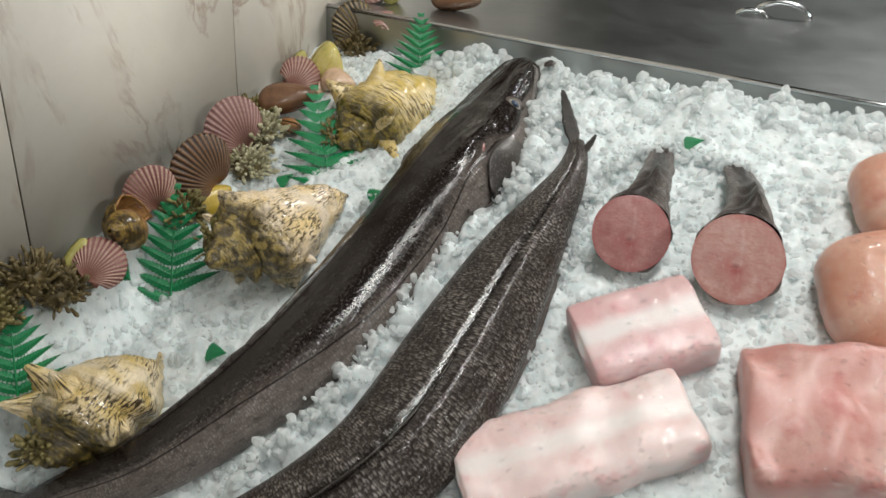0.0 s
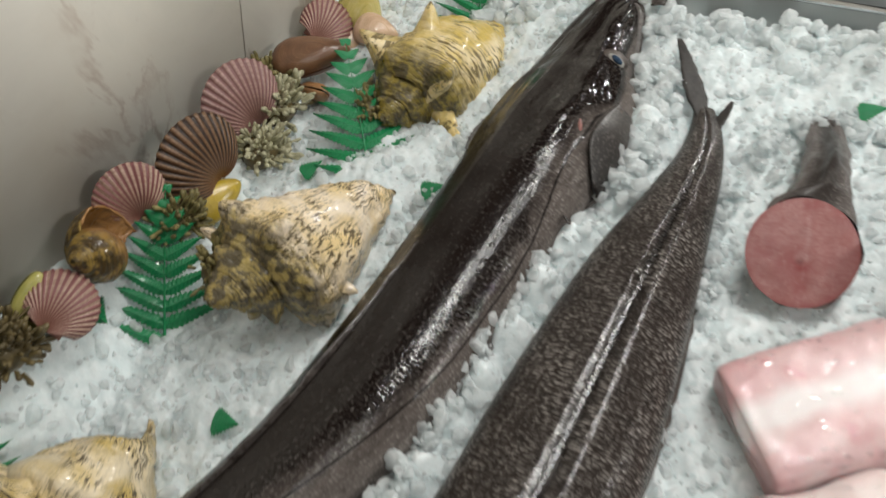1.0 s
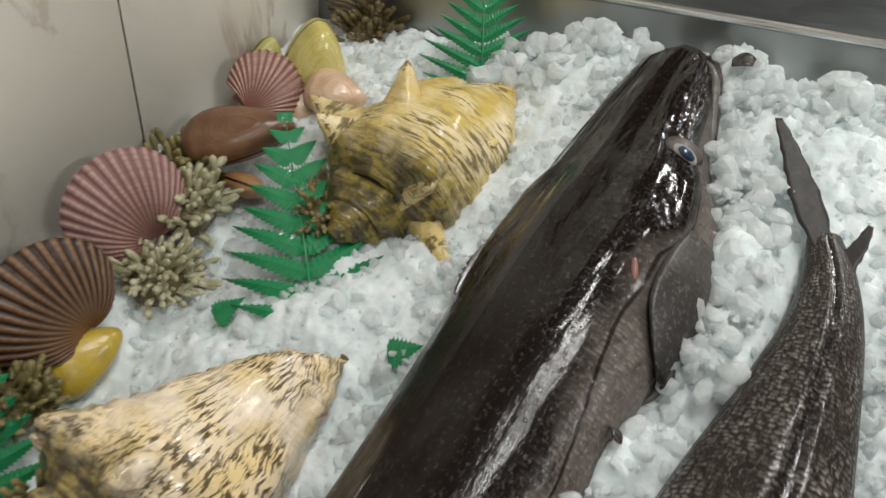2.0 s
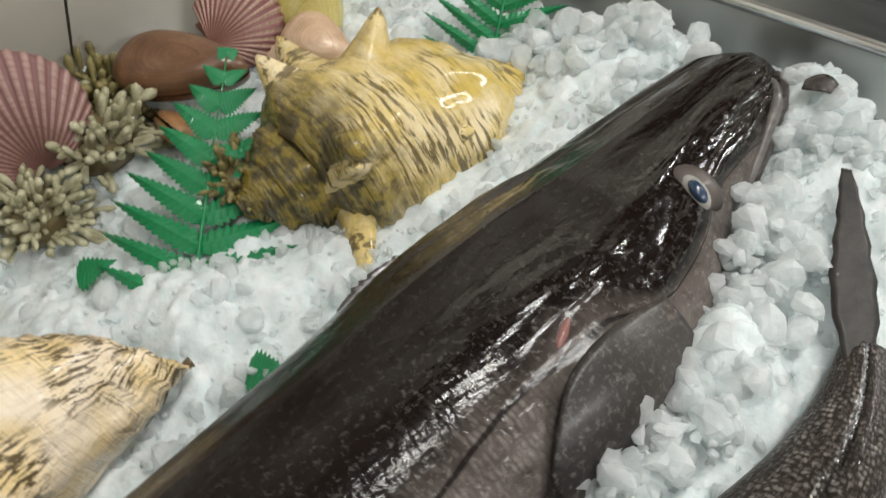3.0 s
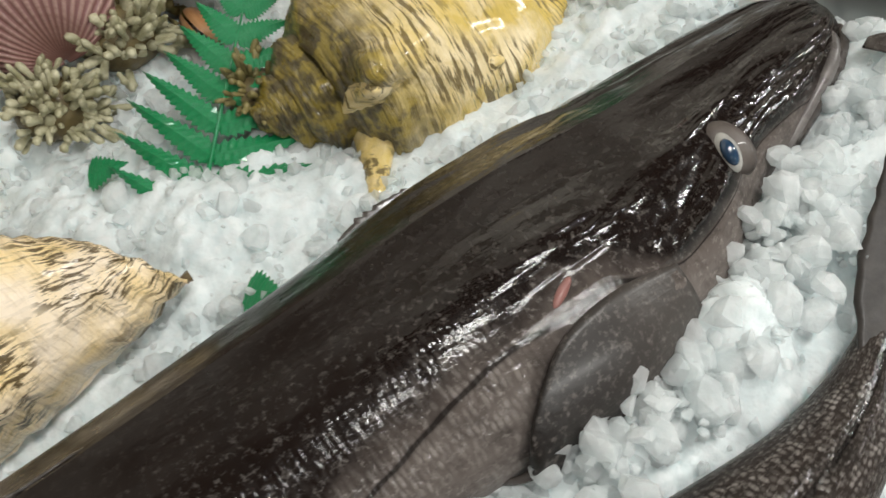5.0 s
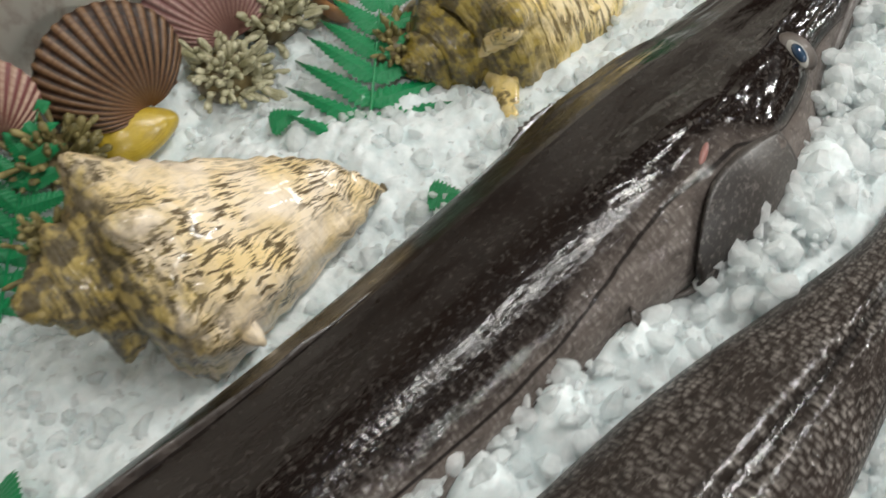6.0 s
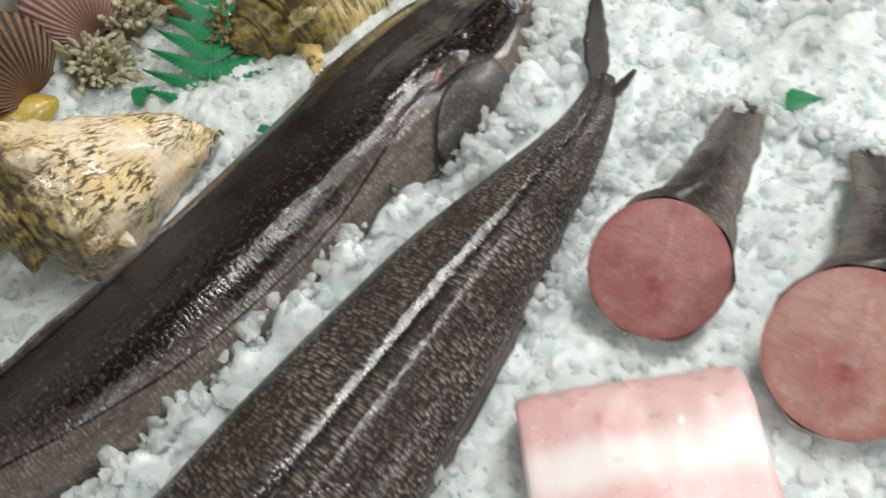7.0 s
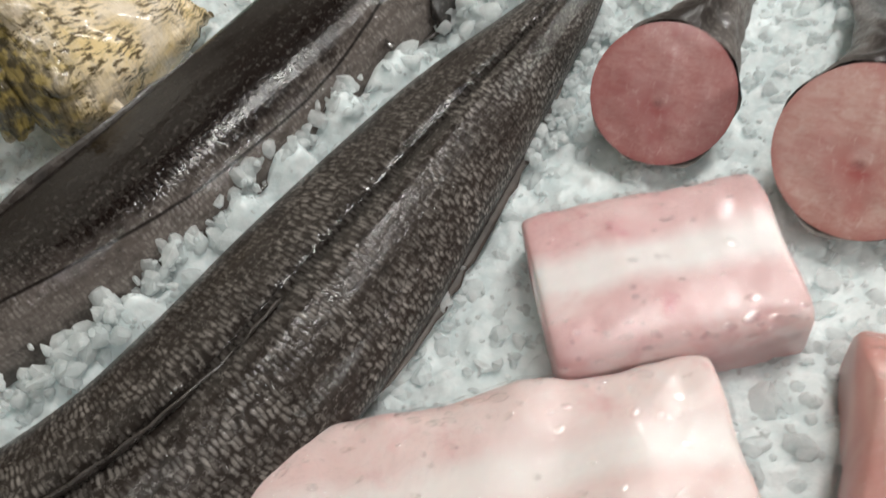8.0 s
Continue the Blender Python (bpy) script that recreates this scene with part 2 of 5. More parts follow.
MARBLE, GROUT = make_marble(), make_grout()
STEEL = make_steel("brushed_steel", (0.42, 0.43, 0.42), 0.34, (1, 14, 14))
STEEL_LID = make_steel("worn_steel", (0.42, 0.44, 0.44), 0.33, (2, 9, 9))
CHROME = make_steel("chrome", (0.75, 0.76, 0.77), 0.16, (1, 1, 1))
ICE_BED = make_ice("packed_ice", (0.71, 0.78, 0.79), (0.84, 0.885, 0.89), 55, 0.6, 0.0, 0.0)
ICE_CHIP = make_ice("ice_chip", (0.92, 0.965, 0.97), (0.97, 0.99, 0.99), 70, 0.5, 0.46, 0.27)
SKIN_DARK = make_fish_skin("black_fish_skin", (0.0088, 0.0050, 0.0038), (0.100, 0.082, 0.073), (0.19, 0.165, 0.152), 0.395, 0.45, 1.0, (0.74, 0.80), (0.54, 0.74), 0.486)
SKIN_GREY = make_fish_skin("grey_fish_skin", (0.0065, 0.0046, 0.0037), (0.019, 0.0142, 0.0118), (0.040, 0.031, 0.0265), 0.02, 0.70, 1.0)
SKIN_TAIL = make_fish_skin("tail_skin", (0.040, 0.033, 0.030), (0.125, 0.108, 0.101), (0.21, 0.187, 0.176), 0.20, 0.7, 0.20)
FIN = make_wet("fin_membrane", (0.022, 0.017, 0.015), (0.085, 0.07, 0.062), 60, 0.3, 0.5, (1, 1, 1))
FLESH_RED = make_flesh("red_cut_flesh", (0.34, 0.135, 0.130), (0.40, 0.195, 0.18), (0.52, 0.33, 0.31), 0.0, 0.12)
FLESH_TAN = make_flesh("tan_cut_flesh", (0.42, 0.215, 0.19), (0.47, 0.29, 0.25), (0.57, 0.42, 0.37), 0.0, 0.12)
FLESH_PINK = make_flesh("pink_fillet_flesh", (0.62, 0.36, 0.365), (0.70, 0.49, 0.485), (0.80, 0.77, 0.76), 0.17)
FLESH_PALE = make_flesh("pale_fillet_flesh", (0.72, 0.52, 0.50), (0.76, 0.62, 0.60), (0.80, 0.74, 0.72), 0.14)
FLESH_BLOCK = make_flesh("rosy_flesh", (0.47, 0.18, 0.16), (0.55, 0.30, 0.265), (0.68, 0.50, 0.45))
FLESH_ORANGE = make_flesh("orange_flesh", (0.54, 0.23, 0.15), (0.62, 0.35, 0.26), (0.72, 0.53, 0.44))


# ---- mesh helpers ----
def mesh_ob(name, verts, faces, material, parent=None, label="", smooth=True, uvs=None, zone=None):
    me = bpy.data.meshes.new(name)
    me.from_pydata([tuple(v) for v in verts], [], faces)
    me.validate()
    if uvs is not None:
        layer = me.uv_layers.new(name="UVMap")
        idx = np.empty(len(me.loops), dtype=np.int32)
        me.loops.foreach_get("vertex_index", idx)
        layer.data.foreach_set("uv", np.asarray(uvs, dtype=np.float32)[idx].ravel())
    if zone is not None:
        at = me.attributes.new("zone", "FLOAT", "POINT")
        at.data.foreach_set("value", np.asarray(zone, dtype=np.float32))
    if smooth:
        me.polygons.foreach_set("use_smooth", np.ones(len(me.polygons), dtype=bool))
    me.materials.append(material)
    ob = new(name, me)
    ob.parent = parent
    if label:
        tagged(ob, label)
    return ob


def part(name, bm, material, parent, label="", smooth=True):
    me = bpy.data.meshes.new(name)
    bm.to_mesh(me)
    bm.free()
    if smooth:
        me.polygons.foreach_set("use_smooth", np.ones(len(me.polygons), dtype=bool))
    me.materials.append(material)
    ob = new(name, me)
    ob.parent = parent
    if label:
        tagged(ob, label)
    return ob


def box_bm(lo, hi, bevel=0.0):
    bm = bmesh.new()
    bmesh.ops.create_cube(bm, size=1)
    for v in bm.verts:
        v.co = Vector([lo[i] + (v.co[i] + 0.5) * (hi[i] - lo[i]) for i in range(3)])
    if bevel:
        bmesh.ops.bevel(bm, geom=bm.edges[:], offset=bevel, segments=2, affect="EDGES")
    return bm


def thing(name, at, label, category, group=""):
    ob = new(name)
    ob.location = at
    ob.empty_display_size = 0.02
    return tagged(ob, label, category, group)


def grid(rows, cols, fn, wrap=False, cap=False):
    """Faces over rows x cols points; wrap closes the columns into a ring, cap closes both end rings."""
    verts = [fn(i, j) for i in range(rows) for j in range(cols)]
    faces, last = [], cols if wrap else cols - 1
    for i in range(rows - 1):
        for j in range(last):
            k = (j + 1) % cols
            faces.append((i * cols + j, i * cols + k, (i + 1) * cols + k, (i + 1) * cols + j))
    if cap:
        faces.append(tuple(reversed(range(cols))))
        faces.append(tuple((rows - 1) * cols + j for j in range(cols)))
    return verts, faces


def spline(rows, n):
    """n smooth rows through the given rows."""
    a = np.array(rows, dtype=float)
    t = np.linspace(0, len(a) - 1, n)
    out = []
    for s in t:
        i = min(int(s), len(a) - 2)
        f = s - i
        p0, p1, p2, p3 = a[max(i - 1, 0)], a[i], a[i + 1], a[min(i + 2, len(a) - 1)]
        out.append(0.5 * (2 * p1 + (p2 - p0) * f + (2 * p0 - 5 * p1 + 4 * p2 - p3) * f * f + (3 * p1 - p0 - 3 * p2 + p3) * f ** 3))
    return np.array(out)


def smoothstep(a, b, x):
    f = min(max((x - a) / (b - a), 0.0), 1.0)
    return f * f * (3 - 2 * f)


# ---- the bed of ice ----
WALL_X, RIM_Y, RIM_Z = -0.775, 1.47, 1.10
PLANE_N = Vector((-0.05, -0.42, 1)).normalized()
HEAPS = [(-0.266, 1.235, 0.036, 0.046), (-0.284, 1.312, 0.030, 0.030), (-0.262, 1.165, 0.030, 0.030), (-0.215, 1.365, 0.05, 0.020), (-0.06, 1.385, 0.050, 0.026),
         (0.0, 1.385, 0.05, 0.018), (-0.27, 1.12, 0.03, 0.008), (-0.42, 0.71, 0.03, 0.006), (-0.45, 1.42, 0.07, 0.012), (0.02, 1.00, 0.03, 0.010),
         (0.10, 0.93, 0.04, 0.014), (-0.16, 0.93, 0.03, 0.010), (-0.60, 1.13, 0.05, 0.010), (-0.283, 1.09, 0.026, 0.030), (-0.296, 1.02, 0.020, 0.028), (-0.300, 0.96, 0.018, 0.024), (-0.308, 0.90, 0.016, 0.022), (-0.310, 0.84, 0.016, 0.016), (-0.275, 1.39, 0.03, 0.018), (-0.43, 1.425, 0.05, 0.020), (-0.33, 1.45, 0.04, 0.012), (0.13, 1.38, 0.05, 0.012), (-0.13, 1.36, 0.03, 0.012), (-0.55, 1.135, 0.035, 0.010), (-0.46, 1.10, 0.03, -0.006), (-0.62, 0.86, 0.06, 0.010),
         (-0.400, 0.665, 0.026, 0.030), (-0.372, 0.715, 0.026, 0.036), (-0.350, 0.765, 0.024, 0.040), (-0.336, 0.815, 0.023, 0.042), (-0.328, 0.865, 0.022, 0.042), (-0.324, 0.915, 0.022, 0.040),
         (-0.320, 0.965, 0.022, 0.038), (-0.312, 1.015, 0.022, 0.036), (-0.300, 1.065, 0.022, 0.030),
         (-0.310, 1.425, 0.025, 0.028), (-0.135, 1.420, 0.032, 0.026), (-0.030, 1.390, 0.030, 0.024), (0.070, 1.425, 0.028, 0.024), (0.190, 1.405, 0.03, 0.022), (-0.215, 1.435, 0.022, 0.018)]


def plane_z(x, y):
    return 0.905 + 0.42 * (y - 1.12) + 0.05 * (x + 0.55)


def ice_z(x, y):
    z = plane_z(x, y)
    w = 1 - smoothstep(-0.765, -0.685, x)
    z = z * (1 - w) + max(z, 0.845 + 0.275 * (min(y, 1.17) - 0.7)) * w
    for hx, hy, r, up in HEAPS:
        z += up * math.exp(-((x - hx) ** 2 + (y - hy) ** 2) / (r * r))
    return z - smoothstep(1.425, 1.468, y) * (0.018 + 0.022 * smoothstep(0.0, 0.2, x))


def build_ice():
    nx, ny, x0, x1, y0, y1 = 460, 400, -0.79, 0.40, 0.45, 1.468

    def at(i, j):
        x, y = x0 + (x1 - x0) * j / (nx - 1), y0 + (y1 - y0) * i / (ny - 1)
        p = Vector((x, y, 0))
        c = noise.cell_vector(p * 75 + noise.noise_vector(p * 60) * 0.9)
        d = 0.007 * noise.noise(p * 24) + 0.004 * noise.noise(p * 60) + 0.0045 * (c.x - 0.5) + 0.002 * noise.noise(p * 190)
        return (x, y, ice_z(x, y) + d)

    v, f = grid(ny, nx, at)
    w, g = grid(40, 60, lambda i, j: (-0.77 + 2.36 * j / 59, 0.03 + 1.435 * i / 39, plane_z(-0.77 + 2.36 * j / 59, 0.03 + 1.435 * i / 39) - 0.03
                                      + 0.012 * noise.noise(Vector((j * 0.9, i * 0.9, 3)))))
    f += [tuple(k + len(v) for k in q) for q in g]
    v += w
    tagged(mesh_ob("ice_bed", v, f, ICE_BED), "sloping bed of packed crushed white ice in the steel tray", "ice", kind="stuff")

    rng = np.random.default_rng(4)
    def lumps(level, soft):
        """Rounded broken lumps: a ball cut by random planes."""
        bm = bmesh.new()
        bmesh.ops.create_icosphere(bm, subdivisions=level, radius=1)
        ball = np.array([v.co[:] for v in bm.verts])
        tri = np.array([[v.index for v in f.verts] for f in bm.faces])
        bm.free()
        out = []
        for _ in range(24):
            planes = rng.normal(size=(8, 3))
            planes /= np.linalg.norm(planes, axis=1)[:, None]
            r = np.ones(len(ball))
            for pn, c in zip(planes, rng.uniform(0.36, 0.72, 8)):
                d = ball @ pn
                r = np.where(d > 1e-3, np.minimum(r, c / np.maximum(d, 1e-3)), r)
            out.append(ball * ((1 - soft) * r + soft * 0.8)[:, None])
        return out, tri, len(ball)

    COARSE, FINE = lumps(1, 0.05), lumps(2, 0.04)

    def lay(name, places, kind, label):
        """One mesh of many lumps: places hold x, y, z and size."""
        shapes, tris, many = kind
        r2 = np.random.default_rng(9)
        V, F = [], []
        for n, (x, y, z, size) in enumerate(places):
            q, _ = np.linalg.qr(r2.normal(size=(3, 3)))
            sh = shapes[r2.integers(24)] * (size * np.array([1.0, r2.uniform(0.65, 1.0), r2.uniform(0.55, 0.9)]))
            V.append(sh @ q.T + np.array([x, y, z]))
            F.append(tris + n * many)
        me = bpy.data.meshes.new(name)
        V, F = np.concatenate(V), np.concatenate(F)
        me.vertices.add(len(V))
        me.vertices.foreach_set("co", V.ravel().astype(np.float32))
        me.loops.add(F.size)
        me.loops.foreach_set("vertex_index", F.ravel().astype(np.int32))
        me.polygons.add(len(F))
        me.polygons.foreach_set("loop_start", np.arange(0, F.size, 3, dtype=np.int32))
        me.polygons.foreach_set("use_smooth", np.zeros(len(F), dtype=bool))
        me.update()
        me.validate()
        me.materials.append(ICE_CHIP)
        tagged(new(name, me), label, "ice", kind="stuff")

    def chips(name, count, lo, hi, sink, box, kind, label, seed):
        r2 = np.random.default_rng(seed)
        places = []
        for _ in range(count):
            x, y = r2.uniform(box[0], box[1]), r2.uniform(box[2], box[3])
            size = lo + (hi - lo) * r2.random() ** 2.2
            places.append((x, y, ice_z(x, y) + size * r2.uniform(*sink), size))
        lay(name, places, kind, label)

    def drift(count, path, spread, low, high, lo, hi, seed):
        """Loose pieces heaped along a line, for example against a fish."""
        r2 = np.random.default_rng(seed)
        sp = spline(path, 200)
        out = []
        for _ in range(count):
            x, y, _h = sp[r2.integers(200)]
            keep = 0.5 + 0.5 * noise.noise(Vector((x * 22, y * 22, seed)))
            h = low + (high - low) * r2.random() * keep
            out.append((x + r2.normal() * spread, y + r2.normal() * spread * 0.6, h, lo + (hi - lo) * r2.random() ** 2))
        return out

    piled = drift(720, [(-0.300, 0.72, 0), (-0.318, 0.85, 0), (-0.315, 0.97, 0), (-0.290, 1.08, 0), (-0.276, 1.17, 0), (-0.272, 1.25, 0), (-0.288, 1.32, 0), (-0.298, 1.40, 0)],
                  0.010, 0.002, 0.034, 0.004, 0.015, 11)
    piled += drift(400, [(-0.262, 1.14, 0), (-0.262, 1.20, 0), (-0.265, 1.26, 0), (-0.285, 1.33, 0)], 0.012, 0.022, 0.056, 0.004, 0.016, 12)
    piled += drift(160, [(-0.145, 1.05, 0), (-0.160, 1.13, 0), (-0.168, 1.20, 0)], 0.010, 0.006, 0.026, 0.004, 0.010, 13)
    piled += drift(240, [(-0.140, 1.25, 0), (-0.10, 1.30, 0), (0.0, 1.30, 0), (0.06, 1.27, 0)], 0.014, 0.006, 0.028, 0.004, 0.012, 14)
    piled += drift(140, [(-0.465, 1.00, 0), (-0.468, 1.10, 0), (-0.450, 1.20, 0), (-0.440, 1.28, 0)], 0.012, 0.002, 0.020, 0.004, 0.012, 15)

    piled += drift(260, [(-0.395, 0.67, 0), (-0.352, 0.77, 0), (-0.334, 0.86, 0), (-0.330, 0.95, 0), (-0.312, 1.04, 0)], 0.008, 0.030, 0.062, 0.004, 0.014, 16)
    lay("piled_ice", [(x, y, plane_z(x, y) + h, size) for x, y, h, size in piled], FINE, "loose wet ice piled against the fish and cut tails")
    chips("crushed_ice", 9000, 0.003, 0.009, (-0.7, 0.35), (-0.765, 0.32, 0.55, 1.462), COARSE, "loose crushed ice crumbs covering the sloping bed", 1)
    chips("ice_chunks", 2900, 0.008, 0.018, (-0.6, 0.12), (-0.76, 0.32, 0.55, 1.455), FINE, "clear rounded ice chunks scattered over crushed ice", 2)
    chips("ice_heap", 700, 0.008, 0.018, (-0.3, 0.8), (-0.55, 0.30, 1.385, 1.458), FINE, "heaped wet ice chunks along the tray's back edge", 3)


build_ice()


# ---- the setting ----
def build_setting():
    t = 0.45
    y0 = 0.734 - 4 * t
    wall = new("wall_west")
    tagged(wall, "cream marble tiled wall with thin dark joints", "wall", kind="structure")
    part("grout_bed", box_bm((WALL_X - 0.12, -3.0, 0.0), (WALL_X - 0.004, 4.2, 2.7)), GROUT, wall, smooth=False)
    tile = None
    for i in range(9):
        for j in range(-2, 4):
            if tile is None:
                tile = part("tile", box_bm((-0.004, 0.0015, 0.0015), (0.0, t - 0.0015, t - 0.0015), 0.0008), MARBLE, wall)
                ob = tile
            else:
                ob = new("tile", tile.data)
                ob.parent = wall
            ob.location = (WALL_X, y0 + i * t, 0.868 + j * t)

    tray = thing("ice_tray", (0, RIM_Y, RIM_Z), "brushed stainless steel display tray filled with crushed ice", "tray")
    off = Vector((0, RIM_Y, RIM_Z))

    def piece(name, lo, hi, bevel, mat=STEEL, label=""):
        b = box_bm(Vector(lo) - off, Vector(hi) - off, bevel)
        return part(name, b, mat, tray, label, smooth=False)

    piece("back_panel", (WALL_X, RIM_Y, 0.0), (1.6, RIM_Y + 0.004, RIM_Z - 0.004), 0.0)
    bm = bmesh.new()
    rim = bmesh.ops.create_cone(bm, segments=12, radius1=0.0045, radius2=0.0045, depth=2.37, cap_ends=True)
    bmesh.ops.rotate(bm, verts=rim["verts"], matrix=Matrix.Rotation(math.pi / 2, 3, "Y"))
    bmesh.ops.translate(bm, verts=rim["verts"], vec=(WALL_X + 1.187, 0.001, -0.003))
    part("rolled_rim", bm, CHROME, tray, "bright rolled steel rim")
    piece("front_panel", (WALL_X, 0.02, 0.0), (1.6, 0.024, 0.50), 0.001)
    piece("side_panel", (1.6, 0.02, 0.0), (1.604, RIM_Y, RIM_Z), 0.001)
    piece("base", (WALL_X, 0.02, 0.3), (1.598, RIM_Y - 0.002, 0.304), 0.0)

    lid = thing("steel_counter", (0.3, 1.9, 1.08), "worn stainless steel counter lid behind the ice tray", "counter")
    b = box_bm((WALL_X - 0.3, RIM_Y + 0.008 - 1.9, -0.03), (1.6, 1.3, 0.016), 0.004)
    part("top", b, STEEL_LID, lid, smooth=False)
    part("cabinet_body", box_bm((WALL_X - 0.295, RIM_Y + 0.02 - 1.9, -1.08), (1.28, 1.28, -0.031), 0.002), STEEL, lid, smooth=False)
    for hx, hy, w, h in ((0.013, 2.02, 0.055, 0.030), (-0.045, 1.98, 0.03, 0.014)):
        def at(i, j):
            a = math.pi * i / 24
            r = 0.006 if w > 0.04 else 0.004
            c = 2 * math.pi * j / 8
            rad = Vector((math.cos(a) * w, 0, math.sin(a) * h))
            nrm = Vector((math.cos(a) / w, 0, math.sin(a) / h)).normalized()
            p = rad + nrm * r * math.cos(c) + Vector((0, r * math.sin(c), 0))
            return (hx - 0.3 + p.x, hy - 1.9 + p.y, 0.016 + p.z)
        v, f = grid(25, 8, at, wrap=True, cap=True)
        mesh_ob("handle", v, f, CHROME, lid, "curved chrome lid handle")

    def slab(name, lo, hi, mat, label, cat):
        bm2 = box_bm(lo, hi)
        ob = part(name, bm2, mat, None, "", smooth=False)
        tagged(ob, label, cat, kind="structure")

    # hall beyond the stall is unseen, added; its dark plaster keeps bounce light low
    plaster = make_wet("unseen_hall_plaster", (0.045, 0.047, 0.046), (0.07, 0.072, 0.069), 3, 0.7, 0.0)
    dark = make_wet("unseen_floor_tile", (0.06, 0.06, 0.06), (0.10, 0.10, 0.097), 5, 0.4, 0.0)
    slab("floor", (-1.0, -3.1, -0.1), (5.1, 4.3, 0.0), dark, "grey hall floor added out of view", "floor")
    slab("ceiling", (-1.0, -3.1, 2.7), (5.1, 4.3, 2.8), plaster, "plain dark hall ceiling added out of view", "ceiling")
    slab("wall_north", (-0.775, 4.2, 0.0), (5.0, 4.3, 2.7), plaster, "plain dark grey hall wall added out of view", "wall")
    slab("wall_south", (-0.775, -3.1, 0.0), (5.0, -3.0, 2.7), plaster, "plain dark grey hall wall added out of view", "wall")
    slab("wall_east", (5.0, -3.1, 0.0), (5.1, 4.3, 2.7), plaster, "plain dark grey hall wall added out of view", "wall")


build_setting()


# ---- fish ----
def loft(rows, n):
    """Stations of a body lying on the ice: x, y, half width, half height, height of the axis over the ice, roll in degrees."""
    st = spline(rows, n)
    pts = [Vector((s[0], s[1], plane_z(s[0], s[1]) + s[4])) for s in st]
    run = 0.0
    frames = []
    for i, s in enumerate(st):
        tan = (pts[min(i + 1, n - 1)] - pts[max(i - 1, 0)]).normalized()
        side = tan.cross(PLANE_N).normalized()
        up = side.cross(tan).normalized()
        if i:
            run += (pts[i] - pts[i - 1]).length
        frames.append((pts[i], tan, side, up, run))
    return st, frames


def lofted_body(name, rows, n, ring, origin, parent, material, shape, label=""):
    st, fr = loft(rows, n)
    verts, uv, zone = [], [], []
    for i, (s, (c, tan, side, up, run)) in enumerate(zip(st, fr)):
        for j in range(ring + 1):
            a = 2 * math.pi * j / ring
            # a = 0 on the back's ridge, growing down the flank that faces the aisle
            r1, r2, z = shape(i / (n - 1), a)
            roll = math.radians(s[5])
            ang = math.pi / 2 + roll - a
            p = c + side * (math.cos(ang) * s[2] * r1) + up * (math.sin(ang) * s[3] * r1) + tan * r2
            verts.append(p - origin)
            uv.append((run, (a if a <= math.pi else a) * 0.075))
            zone.append(min(a, 2 * math.pi - a) / math.pi if z is None else z)
    w = ring + 1
    faces = [(i * w + j, i * w + j + 1, (i + 1) * w + j + 1, (i + 1) * w + j) for i in range(n - 1) for j in range(ring)]
    faces.append(tuple(reversed(range(ring))))
    faces.append(tuple((n - 1) * w + j for j in range(ring)))
    return mesh_ob(name, verts, faces, material, parent, label, uvs=uv, zone=zone), st, fr


def on_body(st, fr, u, deg, lift=1.0):
    """A place on a lofted body: u along it, degrees from the back's ridge; also the outward normal and the tangent."""
    x = min(max(u, 0.0), 1.0) * (len(st) - 1)
    i = min(int(x), len(st) - 2)
    f = x - i
    s = st[i] * (1 - f) + st[i + 1] * f
    c, tan, side, up = (fr[i][q].lerp(fr[i + 1][q], f) for q in range(4))
    ang = math.pi / 2 + math.radians(s[5]) - math.radians(deg)
    p = c + side * math.cos(ang) * s[2] * lift + up * math.sin(ang) * s[3] * lift
    nrm = (side * math.cos(ang) * s[3] + up * math.sin(ang) * s[2]).normalized()
    return p, nrm, tan


def fin_sheet(name, st, fr, u0, u1, deg, height, parent, origin, material, lean=0.3, label="", rays=26):
    def at(i, j):
        f = i / (rays - 1)
        p, nrm, tan = on_body(st, fr, u0 + (u1 - u0) * f, deg, 0.97)
        h = height * (math.sin(math.pi * min(1, f * 1.15 + 0.06)) ** 0.6 if f < 0.9 else 0.25) * (0.85 + 0.3 * ((i * 7) % 5) / 5)
        h = h * j / 3
        q = p + nrm * (h + (0.0006 if i % 2 else -0.0006)) - tan * h * lean
        return tuple(q - origin)
    v, f = grid(rays, 4, at)
    ob = mesh_ob(name, v, f, material, parent, label)
    so = ob.modifiers.new("thick", "SOLIDIFY")
    so.thickness = 0.0012
    return ob


def ellipsoid(name, c, axes, radii, material, parent, origin, label="", seg=20):
    ax = [Vector(a).normalized() for a in axes]

    def at(i, j):
        th, ph = math.pi * (i + 0.001) / (seg // 2 + 0.002), 2 * math.pi * j / seg
        p = ax[0] * radii[0] * math.sin(th) * math.cos(ph) + ax[1] * radii[1] * math.sin(th) * math.sin(ph) + ax[2] * radii[2] * math.cos(th)
        return tuple(Vector(c) + p - origin)

    v, f = grid(seg // 2 + 1, seg, at, wrap=True)
    return mesh_ob(name, v, f, material, parent, label)


def make_eye(name, col, rough):
    k = Mat(name, rough, Coat_Weight=0.8, Coat_Roughness=0.03)
    k.set("Base Color", k.ramp(k.noise(120, 3, k.coord()), (0.3, col), (0.7, tuple(min(1, c * 1.25) for c in col))))
    return k.m


